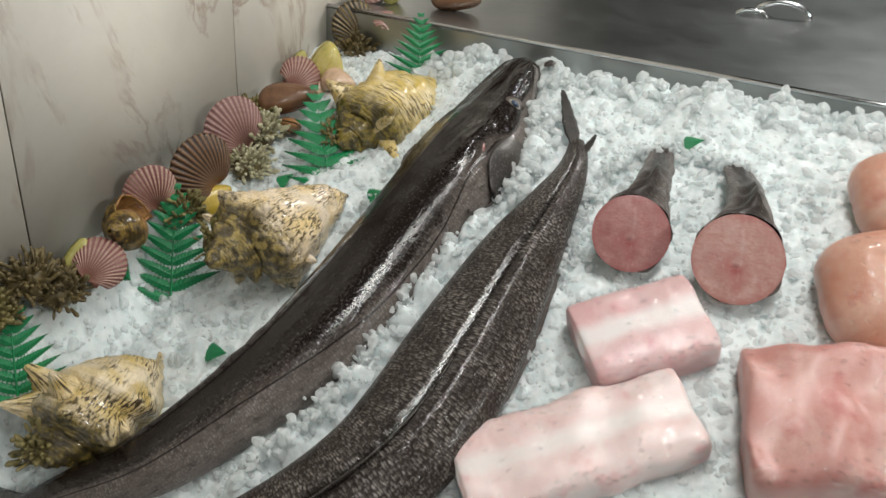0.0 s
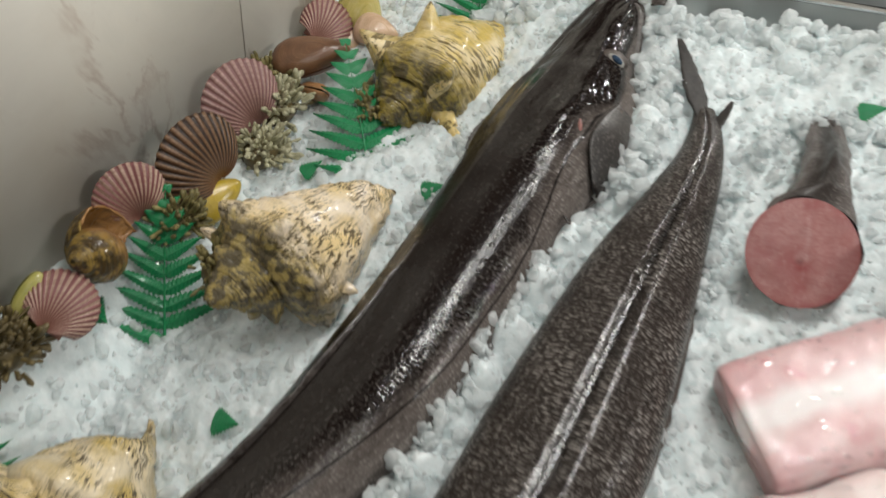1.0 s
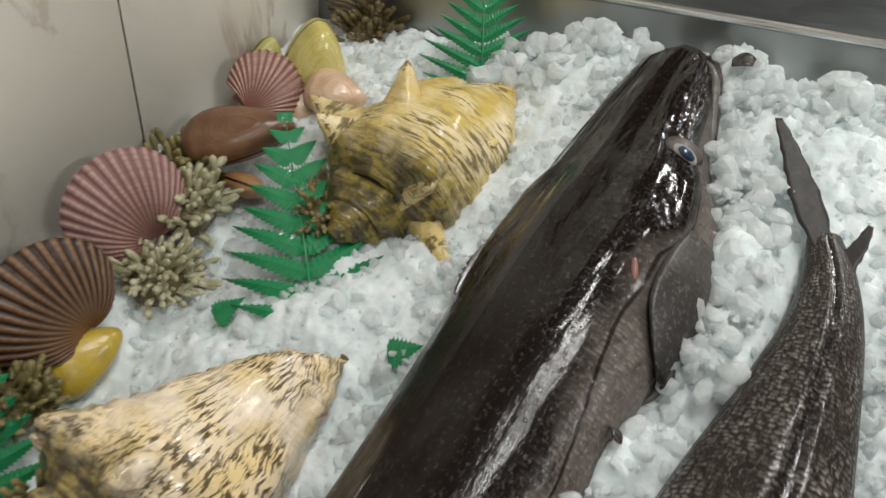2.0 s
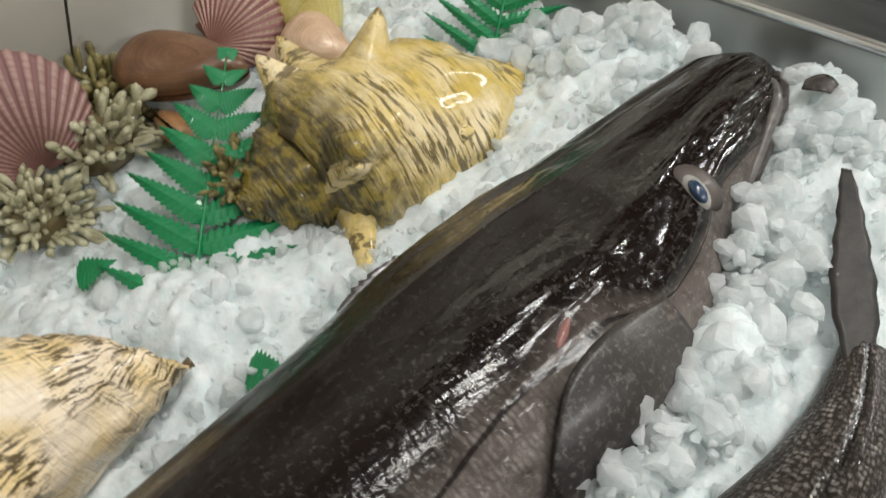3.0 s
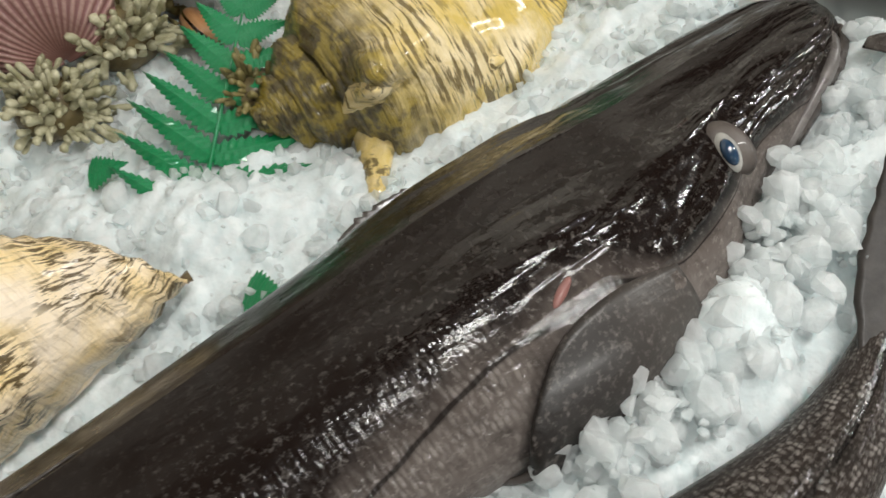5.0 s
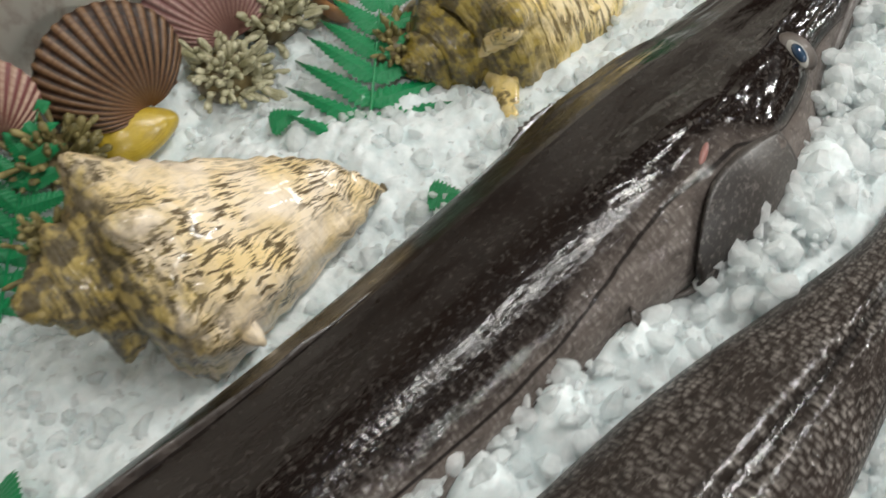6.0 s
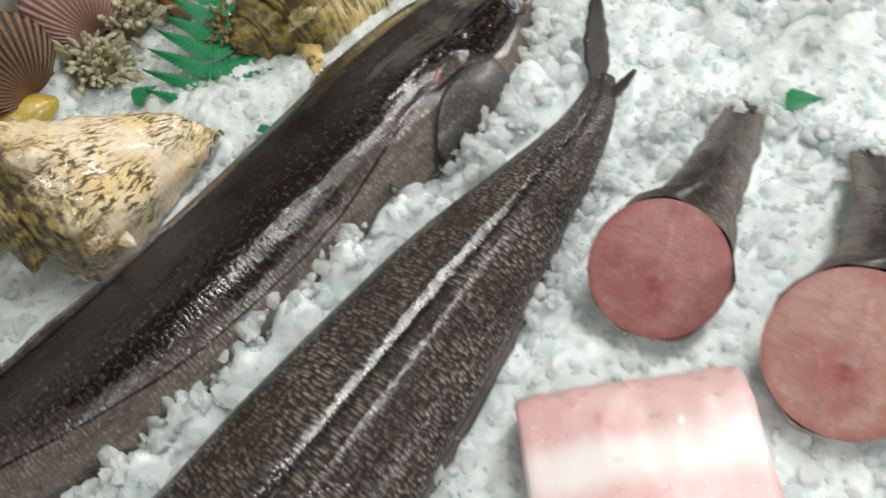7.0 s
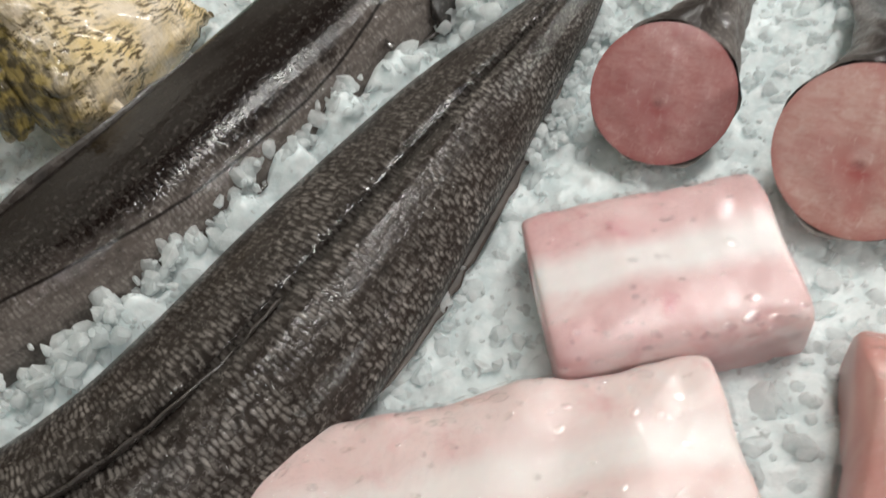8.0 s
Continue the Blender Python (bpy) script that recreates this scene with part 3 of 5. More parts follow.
EYE_WHITE, EYE_BLUE = make_eye("eye_white", (0.32, 0.31, 0.285), 0.25), make_eye("eye_pupil", (0.020, 0.045, 0.085), 0.12)
GILL_RED = make_eye("gill_red", (0.26, 0.12, 0.105), 0.3)
FIN_DARK = make_wet("dark_fin", (0.009, 0.007, 0.006), (0.045, 0.037, 0.032), 70, 0.5, 0.06)
FIN_DULL = make_wet("dull_fin", (0.014, 0.009, 0.007), (0.12, 0.098, 0.086), 30, 0.45, 0.12)
def make_paddle():
    """The fin's skin: u from root to rim, v across the rays."""
    k = Mat("paddle_fin", 0.45, Coat_Weight=0.12, Coat_Roughness=0.2)
    uv, o = k.uv(), k.coord()
    u = k.node("ShaderNodeSeparateXYZ", Vector=uv).outputs[0]
    edge = k.math("ADD", u, k.math("MULTIPLY_ADD", k.noise(30, 4, o, 0.6), 0.5, -0.25))
    col = k.ramp(edge, (0.3, (0.050, 0.042, 0.037)), (0.6, (0.022, 0.017, 0.0145)), (0.9, (0.010, 0.007, 0.0055)))
    speck = k.ramp(k.noise(260, 4, o, 0.7), (0.52, 0.0), (0.72, 0.6))
    k.set("Base Color", k.mix(speck, col, (0.20, 0.175, 0.16)))
    rays = k.noise(3, 3, k.uv((1.0, 14, 1)), 0.5)
    k.set("Normal", k.bump(rays, 0.15, 0.0015, k.bump(k.noise(120, 4, o, 0.6), 0.3, 0.002)))
    return k.m


FIN_PADDLE = make_paddle()
LIP_GREY = make_wet("lip_skin", (0.07, 0.062, 0.058), (0.20, 0.18, 0.17), 60, 0.35, 0.3)


def build_big_fish():
    rows = [(-0.655, 0.545, 0.012, 0.010, 0.020, 20), (-0.60, 0.585, 0.030, 0.020, 0.020, 22), (-0.522, 0.650, 0.047, 0.033, 0.022, 24),
            (-0.450, 0.768, 0.060, 0.045, 0.024, 26), (-0.409, 0.878, 0.071, 0.051, 0.028, 26), (-0.390, 0.986, 0.071, 0.053, 0.029, 25),
            (-0.374, 1.097, 0.075, 0.054, 0.028, 24), (-0.362, 1.188, 0.084, 0.055, 0.024, 22), (-0.358, 1.258, 0.077, 0.049, 0.020, 19),
            (-0.363, 1.318, 0.059, 0.039, 0.017, 15), (-0.362, 1.385, 0.044, 0.030, 0.017, 10), (-0.359, 1.422, 0.034, 0.022, 0.018, 8),
            (-0.359, 1.440, 0.016, 0.012, 0.019, 6)]
    o = Vector((-0.40, 0.95, plane_z(-0.40, 0.95)))
    fish = thing("whole_fish", o, "large black whole fish with wet dark skin lying on crushed ice", "fish", "whole fish on the ice")

    def shape(u, a):
        d = math.degrees(a)
        r = 1.0 + 0.05 * math.exp(-(min(d, 360 - d) / 9.0) ** 2)
        # the lateral line, and the raised gill cover with its step
        rise = smoothstep(0.43, 0.565, u)
        r -= 0.022 * math.exp(-((d - 87 + 29 * rise) / 2.6) ** 2) * (1 if u < 0.56 else 0)
        if 40 < d < 170:
            r += 0.05 * smoothstep(0.562, 0.578, u) * (1 - smoothstep(0.62, 0.70, u)) * smoothstep(50, 75, d)
        if u > 0.58:
            r += 0.03 * noise.noise(Vector((u * 30, d / 28, 2))) * smoothstep(0.58, 0.66, u)
        cheek = 0.20 * smoothstep(0.60, 0.64, u) * (1 - smoothstep(0.76, 0.84, u)) * smoothstep(60, 84, d) if d < 180 else 0.0
        return r, 0.0, cheek + min(d, 360 - d) / 180 + (0.20 * (1 - smoothstep(0.18, 0.42, u)) + 0.161 * rise * (1 - smoothstep(0.60, 0.66, u)) if d < 180 else 0.0) * smoothstep(15, 45, d)

    body, st, fr = lofted_body("body", rows, 150, 72, o, fish, SKIN_DARK, shape)
    fin_sheet("dorsal_fin", st, fr, 0.15, 0.51, -4, 0.011, fish, o, FIN, 0.6, "low folded dark dorsal fin")
    fin_sheet("first_dorsal_fin", st, fr, 0.535, 0.605, -48, 0.006, fish, o, FIN, 1.4, "small folded front dorsal fin")
    fin_sheet("anal_fin", st, fr, 0.36, 0.44, 116, 0.008, fish, o, FIN, 0.5, "ragged grey anal fin", 14)

    # pectoral fin laid back along the flank: a round paddle with rays
    def pec(i, j):
        f, g = i / 20, j / 22 - 0.5
        wide = 78 * (0.62 + 0.38 * math.sin(math.pi * min(f * 0.8 + 0.1, 1)))
        if f > 0.6:
            wide *= math.sqrt(max(0.0, 1 - ((f - 0.6) / 0.402) ** 2))
        p, nn, tt = on_body(st, fr, 0.640 - 0.104 * f, 97 + g * wide + 6 * f, 1.03)
        q = p + nn * (0.0045 * smoothstep(0.0, 0.5, f) - 0.004 * g * g + 0.0007 * math.sin(7 * f + 5 * g))
        return tuple(q - o)
    v, f = grid(21, 23, pec)
    ob = mesh_ob("pectoral_fin", v, f, FIN_PADDLE, fish, "rounded dark pectoral fin folded on the flank", uvs=[((i // 23) / 20, (i % 23) / 22) for i in range(len(v))])
    ob.modifiers.new("thick", "SOLIDIFY").thickness = 0.0022

    # eye and its socket ring
    e0, en, et = on_body(st, fr, 0.731, 57, 0.97)
    ed = en.cross(et).normalized()
    ellipsoid("eye_socket", e0 - en * 0.002 + et * 0.0055, (et, ed, en), (0.0130, 0.0175, 0.0062), FIN_DULL, fish, o, "dark swollen eye rim")
    eye = ellipsoid("eye", e0 - en * 0.0004, (et, ed + et * 0.25, en), (0.0070, 0.0122, 0.0078), EYE_WHITE, fish, o, "cloudy white eye")
    ellipsoid("pupil", e0 + en * 0.0047 - et * 0.0020, (et, ed + et * 0.25, en), (0.0044, 0.0078, 0.0037), EYE_BLUE, eye, o, "blue pupil")

    # jaw: lower lip under the snout, and the open gill slit
    def jaw(i, j):
        f = i / 14
        a = 2 * math.pi * j / 10
        p, nn, tt = on_body(st, fr, 0.80 + 0.15 * f, 112 - 40 * f, 1.02)
        dn = nn.cross(tt).normalized()
        q = p + nn * (0.0045 * math.cos(a)) + dn * (0.007 * math.sin(a))
        return tuple(q - o)
    v, f = grid(15, 10, jaw, wrap=True, cap=True)
    mesh_ob("lower_jaw", v, f, FIN, fish, "dark closed lower jaw")
    v = [tuple(Vector(q) - fr[120][1] * 0.010 + fr[120][3] * 0.002) for q in v]
    mesh_ob("upper_lip", v, f, LIP_GREY, fish, "pale grey upper lip")
    g0, gn, gt = on_body(st, fr, 0.584, 52, 0.995)
    gd = gn.cross(gt).normalized()
    ellipsoid("gill_slit", g0, (gt + gd * 0.45, gd - gt * 0.45, gn), (0.0090, 0.0026, 0.0022), GILL_RED, fish, o, "pink gill edge")
    # thin dark disc stands in for the shade inside the gill opening
    g1, gn, gt = on_body(st, fr, 0.576, 60, 0.995)
    ellipsoid("gill_hole", g1, (gt + gd * 0.3, gd - gt * 0.3, gn), (0.0048, 0.0060, 0.0007), FIN, fish, o, "thin dark disc for the shade in the gill opening")

    # a black barbel-like pelvic fin lying on the ice
    pts = [(-0.300, 1.150), (-0.292, 1.138), (-0.285, 1.128), (-0.293, 1.118), (-0.303, 1.117)]
    sp = spline([(x, y, 0) for x, y in pts], 24)

    def pel(i, j):
        x, y, _ = sp[i]
        a = 2 * math.pi * j / 8
        w = 0.0045 * (1 - 0.65 * i / 23)
        return tuple(Vector((x + w * math.cos(a), y + w * 0.3 * math.cos(a), ice_z(x, y) + 0.014 + 0.004 * math.sin(i / 4) + w * 0.5 * math.sin(a))) - o)
    v, f = grid(24, 8, pel, wrap=True, cap=True)
    mesh_ob("pelvic_fin", v, f, FIN, fish, "thin black pelvic fin on the ice")
    # tail fin fanned flat at the end
    def tail(i, j):
        f, g = i / 12, j / 12 - 0.5
        c, tan, side, up, run = fr[0]
        q = c + tan * (0.02 - 0.12 * f) + side * g * (0.02 + 0.16 * f) + up * (0.002 + (0.001 if j % 2 else -0.001) - 0.01 * f)
        return tuple(q - o)
    v, f = grid(13, 13, tail)
    mesh_ob("tail_fin", v, f, FIN, fish, "fanned dark tail fin").modifiers.new("thick", "SOLIDIFY").thickness = 0.002


def build_second_fish():
    rows = [(-0.45, 0.49, 0.050, 0.040, 0.02, 0), (-0.375, 0.565, 0.060, 0.046, 0.022, -2), (-0.300, 0.645, 0.068, 0.048, 0.026, -3),
            (-0.252, 0.722, 0.074, 0.050, 0.028, -4), (-0.230, 0.800, 0.078, 0.051, 0.029, -5), (-0.221, 0.880, 0.077, 0.050, 0.029, -5),
            (-0.216, 0.960, 0.069, 0.046, 0.028, -6), (-0.210, 1.050, 0.057, 0.040, 0.027, -8), (-0.201, 1.134, 0.040, 0.031, 0.025, -8),
            (-0.196, 1.200, 0.027, 0.022, 0.022, -5), (-0.200, 1.245, 0.019, 0.014, 0.020, -2), (-0.210, 1.280, 0.012, 0.008, 0.018, 0)]
    o = Vector((-0.25, 0.85, plane_z(-0.25, 0.85)))
    fish = thing("whole_fish", o, "grey-brown scaly whole fish with tail towards the tray edge", "fish", "whole fish on the ice")

    def shape(u, a):
        d = math.degrees(a)
        d = d if d < 180 else d - 360
        r = 1.0 - 0.06 * math.exp(-((d - 4) / 4.5) ** 2) + 0.035 * math.exp(-((d - 15) / 7.0) ** 2) + 0.03 * math.exp(-((d + 9) / 7.0) ** 2)
        return r, 0.0, 0.01 + 0.5 * (1 - math.exp(-((d - 3) / 9.0) ** 2)) + 0.3 * abs(d) / 180

    body, st, fr = lofted_body("body", rows, 130, 72, o, fish, SKIN_GREY, shape)
    fin_sheet("dorsal_fin", st, fr, 0.10, 0.42, 4, 0.010, fish, o, FIN, 1.6, "dark dorsal fin folded into its groove", 30)
    fin_sheet("belly_fin", st, fr, 0.42, 0.80, 100, 0.009, fish, o, FIN_DULL, 0.8, "ragged pale fin edge", 34)

    # forked tail: two blades, the inner one long and bent
    def blade(path, w0, w1):
        sp = spline([(x, y, h) for x, y, h in path], 20)

        def at(i, j):
            x, y, h = sp[i]
            a, b = sp[max(i - 1, 0)], sp[min(i + 1, 19)]
            tx, ty = b[0] - a[0], b[1] - a[1]
            n = math.hypot(tx, ty)
            w = (w0 + (w1 - w0) * i / 19) * min(1.0, 0.35 + i / 9) * (1 + 0.08 * ((i * 5) % 3 - 1)) * (j / 6 - 0.5)
            return tuple(Vector((x + ty / n * w, y - tx / n * w, plane_z(x, y) + h + (0.0008 if j % 2 else 0))) - o)
        v, f = grid(20, 7, at)
        ob = mesh_ob("tail_blade", v, f, FIN_DARK, fish, "dark ragged tail fin blade")
        ob.modifiers.new("thick", "SOLIDIFY").thickness = 0.0022
    blade([(-0.206, 1.262, 0.024), (-0.230, 1.300, 0.031), (-0.250, 1.335, 0.036), (-0.266, 1.364, 0.036)], 0.034, 0.006)
    blade([(-0.203, 1.225, 0.022), (-0.195, 1.250, 0.026), (-0.187, 1.268, 0.029), (-0.183, 1.282, 0.034)], 0.026, 0.004)


build_big_fish()
build_second_fish()


def fin_scrap(x, y, size, turn):
    """A curled black scrap of fin on the ice."""
    def at(i, j):
        f, g = i / 8, j / 5 - 0.5
        w = size * 0.5 * math.sin(math.pi * (0.15 + 0.8 * f))
        return (size * (f - 0.5), w * g * (1.4 if j % 2 else 1), 0.25 * size * math.sin(3 * f) + 0.1 * size * g)
    v, f = grid(9, 6, at)
    ob = mesh_ob("fin_scrap", v, f, FIN)
    ob.matrix_world = Matrix.Translation((x, y, ice_z(x, y) + 0.010)) @ pose(0, 0, 0, 20, 5, turn)
    ob.modifiers.new("thick", "SOLIDIFY").thickness = 0.0015
    tagged(ob, "black scrap of fish fin lying on ice", "fish scrap", "fin scraps")


fin_scrap(-0.305, 1.412, 0.022, 20)
fin_scrap(-0.318, 1.100, 0.018, 60)
fin_scrap(-0.300, 1.075, 0.014, 130)


# ---- cut pieces ----
def build_tail_cut(cx, cy, h, rad, tip, face_n, flesh, label, bend=0.0):
    """A tail end: a round cut face and the skin that tapers back to the tail."""
    o = Vector((cx, cy, plane_z(cx, cy)))
    c = o + Vector((0, 0, h))
    n = Vector(face_n).normalized()
    ux = Vector((0, 0, 1)).cross(n).normalized()
    uy = n.cross(ux).normalized()
    end = Vector((tip[0], tip[1], plane_z(tip[0], tip[1]) + tip[2] - 0.012))
    fish = thing("fish_tail_cut", o, label, "fish piece", "cut tail pieces")

    def skin(i, j):
        f, a = i / 40, 2 * math.pi * j / 48
        r = rad * np.interp(f, (0, 0.10, 0.25, 0.45, 0.75, 1.0), (1, 0.87, 0.63, 0.49, 0.42, 0.33))
        mid = c.lerp(end, f) + Vector((bend * math.sin(math.pi * f), 0, 0.012 * math.sin(math.pi * f)))
        ax = ux
        ay = uy.lerp(Vector((0, -0.38, 0.92)), min(1, f * 1.6)).normalized()
        fl = 1.0 - 0.75 * smoothstep(0.4, 1, f)
        ridge = 1 + (0.42 * math.exp(-((math.degrees(a) - 80) / 9) ** 2) - 0.16 * math.exp(-((math.degrees(a) - 110) / 16) ** 2)) * smoothstep(0.03, 0.3, f)
        lump = 1 + 0.12 * noise.noise(Vector((f * 9, math.cos(a) * 2, math.sin(a) * 2 + cx * 9)))
        p = mid + ax * r * 0.98 * lump * math.cos(a) + ay * r * fl * ridge * lump * math.sin(a)
        p += (end - c).normalized() * 0.016 * smoothstep(0.8, 1.0, f) * noise.noise(Vector((a * 3.0, cx * 50, 1)))
        return tuple(p - o)
    v, f = grid(41, 48, skin, wrap=True)
    uv = [(0.2 * (i // 48) / 40, 2 * math.pi * (i % 48) / 48 * 0.05) for i in range(len(v))]
    zone = [0.12 + 0.5 * abs(math.sin(math.pi * (i % 48) / 48 - math.pi / 4)) for i in range(len(v))]
    mesh_ob("skin", v, f, SKIN_TAIL, fish, "grey wet skin", uvs=uv, zone=zone)

    def cut(i, j):
        r, a = rad * i / 12, 2 * math.pi * j / 48
        dome = 0.004 * (1 - (i / 12) ** 2) + 0.0012 * noise.noise(Vector((r * 60 * math.cos(a), r * 60 * math.sin(a), cx)))
        rim = 1.0 if i < 12 else 0.985
        return tuple(c + ux * r * rim * math.cos(a) + uy * r * rim * math.sin(a) + n * dome - o)
    v, f = grid(13, 48, cut, wrap=True)
    uv = [(0.5 + 0.5 * (i // 48) / 12 * math.cos(2 * math.pi * (i % 48) / 48), 0.5 + 0.5 * (i // 48) / 12 * math.sin(2 * math.pi * (i % 48) / 48)) for i in range(len(v))]
    mesh_ob("cut_face", v, f, flesh, fish, "pink round cut face", uvs=uv)
    def fan(i, j):
        f2, g = i / 8, j / 10 - 0.5
        d = (end - c).normalized()
        s = d.cross(PLANE_N).normalized()
        q = end - d * 0.012 + d * 0.022 * f2 + s * g * (0.024 - 0.008 * f2) + PLANE_N * (0.003 + (0.001 if j % 2 else 0)) 
        return tuple(q - o)
    v, f = grid(9, 11, fan)
    mesh_ob("tail_fin", v, f, FIN, fish, "small dark tail fin").modifiers.new("thick", "SOLIDIFY").thickness = 0.0015


build_tail_cut(-0.074, 1.092, 0.053, 0.053, (-0.082, 1.300, 0.022), (0.20, -0.80, 0.55), FLESH_RED, "round cut fish tail with dark red flesh on the ice", 0.006)
build_tail_cut(0.066, 1.080, 0.058, 0.059, (0.03, 1.29, 0.022), (0.16, -0.80, 0.55), FLESH_TAN, "larger round cut fish tail with tan pink flesh", 0.01)


def build_slab(name, centre, long_dir, length, width, height, material, label, category, bulge=0.1, seed=0, group="", taper=0.0, puff=0.0, power=4.0, rough=0.006, ends=22, low=0.82):
    """A thick piece of fillet lying on the slope: a rounded loaf with cut ends."""
    cx, cy, h = centre
    o = Vector((cx, cy, plane_z(cx, cy)))
    t = Vector((long_dir[0], long_dir[1], 0))
    t = (t - PLANE_N * t.dot(PLANE_N)).normalized()
    s = PLANE_N.cross(t).normalized()
    root = thing(name, o, label, category, group)
    n, ring = 84, 96
    verts, uv = [], []
    for i in range(n):
        f = i / (n - 1)
        e = abs(2 * f - 1)
        end = (1 - e ** ends) ** 0.5 if e < 1 else 0.0
        end = max(end, 0.02)
        x = (f - 0.5) * length
        for j in range(ring):
            a = 2 * math.pi * j / ring
            ca, sa = math.cos(a), math.sin(a)
            pw = 2.0 / power
            px = math.copysign(abs(ca) ** pw, ca) * width / 2 * (1 - taper * f) * (low + (1 - low) * end if i not in (0, n - 1) else 0.02)
            pz = math.copysign(abs(sa) ** pw, sa) * height / 2 * (low + (1 - low) * end if i not in (0, n - 1) else 0.02) * (1 + puff * math.sin(math.pi * f))
            pz -= bulge * height * math.exp(-(px / (width * 0.12)) ** 2) * (1 if sa > 0 else 0)
            q = Vector((x * 9, px * 9, seed))
            wob = rough * noise.noise(q * 2) + 0.0009 * noise.noise(q * 7)
            p = t * (x + 0.5 * wob) + s * (px + wob) + PLANE_N * (h + pz + wob)
            verts.append(p)
            uv.append((f, 0.5 + px / width))
    faces = [(i * ring + j, i * ring + (j + 1) % ring, (i + 1) * ring + (j + 1) % ring, (i + 1) * ring + j) for i in range(n - 1) for j in range(ring)]
    faces += [tuple(reversed(range(ring))), tuple((n - 1) * ring + j for j in range(ring))]
    mesh_ob("flesh", verts, faces, material, root, uvs=uv)
    wrap = []
    for v in verts:
        crease = (1 - 2 * abs(noise.noise(v * 90 + Vector((seed, 0, 0))))) * 0.0007 + 0.0012
        wrap.append(v + (v - PLANE_N * h).normalized() * (0.0008 + crease))
    ob = mesh_ob("plastic_wrap", wrap, faces, FILM, root, "clear clinging plastic wrap")
    ob.visible_shadow = False
    # low bumps added over the film so that the lamps sparkle on it
    rng = random.Random(seed * 17)
    top = [i for i in range(3 * ring, (n - 3) * ring) if 0.06 < (i % ring) / ring < 0.44]
    bv, bf = [], []
    for i in rng.sample(top, int(length * width * 4200)):
        p = wrap[i]
        up = (wrap[i + 1] - wrap[i - 1]).cross(wrap[i + ring] - wrap[i - ring]).normalized()
        up = up if up.dot(PLANE_N) > 0 else -up
        a = (t + s * rng.uniform(-0.8, 0.8)).normalized()
        a = (a - up * a.dot(up)).normalized()
        b = up.cross(a)
        big = rng.uniform(0.0010, 0.0028) * (1.4 if rng.random() < 0.15 else 1.0)
        long = big * rng.uniform(1.0, 2.2)
        base = len(bv)
        for k in range(4):
            w, hh = math.cos(k * 0.5), 0.20 * big * math.sin(k * 0.5)
            bv += [p + a * (long * w * math.cos(j * math.pi / 4)) + b * (big * w * math.sin(j * math.pi / 4)) + up * (hh - 0.0002) for j in range(8)]
        for k in range(3):
            bf += [(base + k * 8 + j, base + k * 8 + (j + 1) % 8, base + k * 8 + 8 + (j + 1) % 8, base + k * 8 + 8 + j) for j in range(8)]
        bf.append(tuple(base + 24 + j for j in range(8)))
    ob = mesh_ob("film_glint", bv, bf, GLINT_BUMP, root, "small bumps added on the wrap to catch glints")
    tagged(ob, "small bumps added on the wrap to catch glints", kind="stuff")
    ob.visible_shadow = False
    return root


def make_film(name, least, wrinkle=1.0, most=0.14):
    k = Mat(name, 0.06)
    out = k.t.nodes["Material Output"]
    gl = k.node("ShaderNodeBsdfGlossy", Roughness=0.06)
    k.t.links.new(k.bump(k.noise(150, 2, k.coord("Object", (1, 1.4, 1)), 0.5, 0.6), wrinkle, 0.0030), gl.inputs["Normal"])
    tr = k.node("ShaderNodeBsdfTransparent")
    fr = k.node("ShaderNodeFresnel", IOR=1.45)
    mx = k.t.nodes.new("ShaderNodeMixShader")
    k.t.links.new(k.math("MINIMUM", k.math("MULTIPLY_ADD", fr.outputs[0], 1.0, least), most), mx.inputs[0])
    k.t.links.new(tr.outputs[0], mx.inputs[1])
    k.t.links.new(gl.outputs[0], mx.inputs[2])
    k.t.links.new(mx.outputs[0], out.inputs["Surface"])
    return k.m


FILM = make_film("cling_film", 0.02, 1.0, 0.08)
GLINT_BUMP = make_film("glint_bump", 0.16, 0.05, 0.4)
build_slab("fish_fillet", (-0.020, 0.984, 0.018), (0.77, 0.64), 0.160, 0.122, 0.066, FLESH_PINK, "thick pink fish fillet with white band under plastic wrap", "fillet", 0.04, 1, "wrapped fillets", power=5.0, rough=0.0025)
build_slab("fish_fillet", (-0.048, 0.824, 0.018), (0.77, 0.64), 0.285, 0.118, 0.055, FLESH_PALE, "long pale fish fillet under plastic wrap on ice", "fillet", 0.08, 2, "wrapped fillets", power=4.0, rough=0.005)
build_slab("fish_block", (0.225, 0.925, 0.030), (0.95, 0.25), 0.22, 0.19, 0.085, FLESH_BLOCK, "large rosy fish block wrapped in clear plastic", "fillet", 0.0, 3, "wrapped fillets", 0.0, 0.15, 4.0, 0.012)
build_slab("fish_steak", (0.262, 1.110, 0.030), (0.35, -0.94), 0.18, 0.19, 0.105, FLESH_ORANGE, "rounded orange pink fish piece in plastic wrap", "fillet", 0.0, 4, "wrapped fillets", 0.0, 0.1, 2.3, 0.005, ends=3, low=0.40)
build_slab("fish_steak", (0.266, 1.272, 0.030), (0.35, -0.94), 0.15, 0.17, 0.09, FLESH_ORANGE, "small orange pink fish piece in plastic wrap", "fillet", 0.0, 5, "wrapped fillets", 0.0, 0.1, 2.3, 0.005, ends=3, low=0.40)


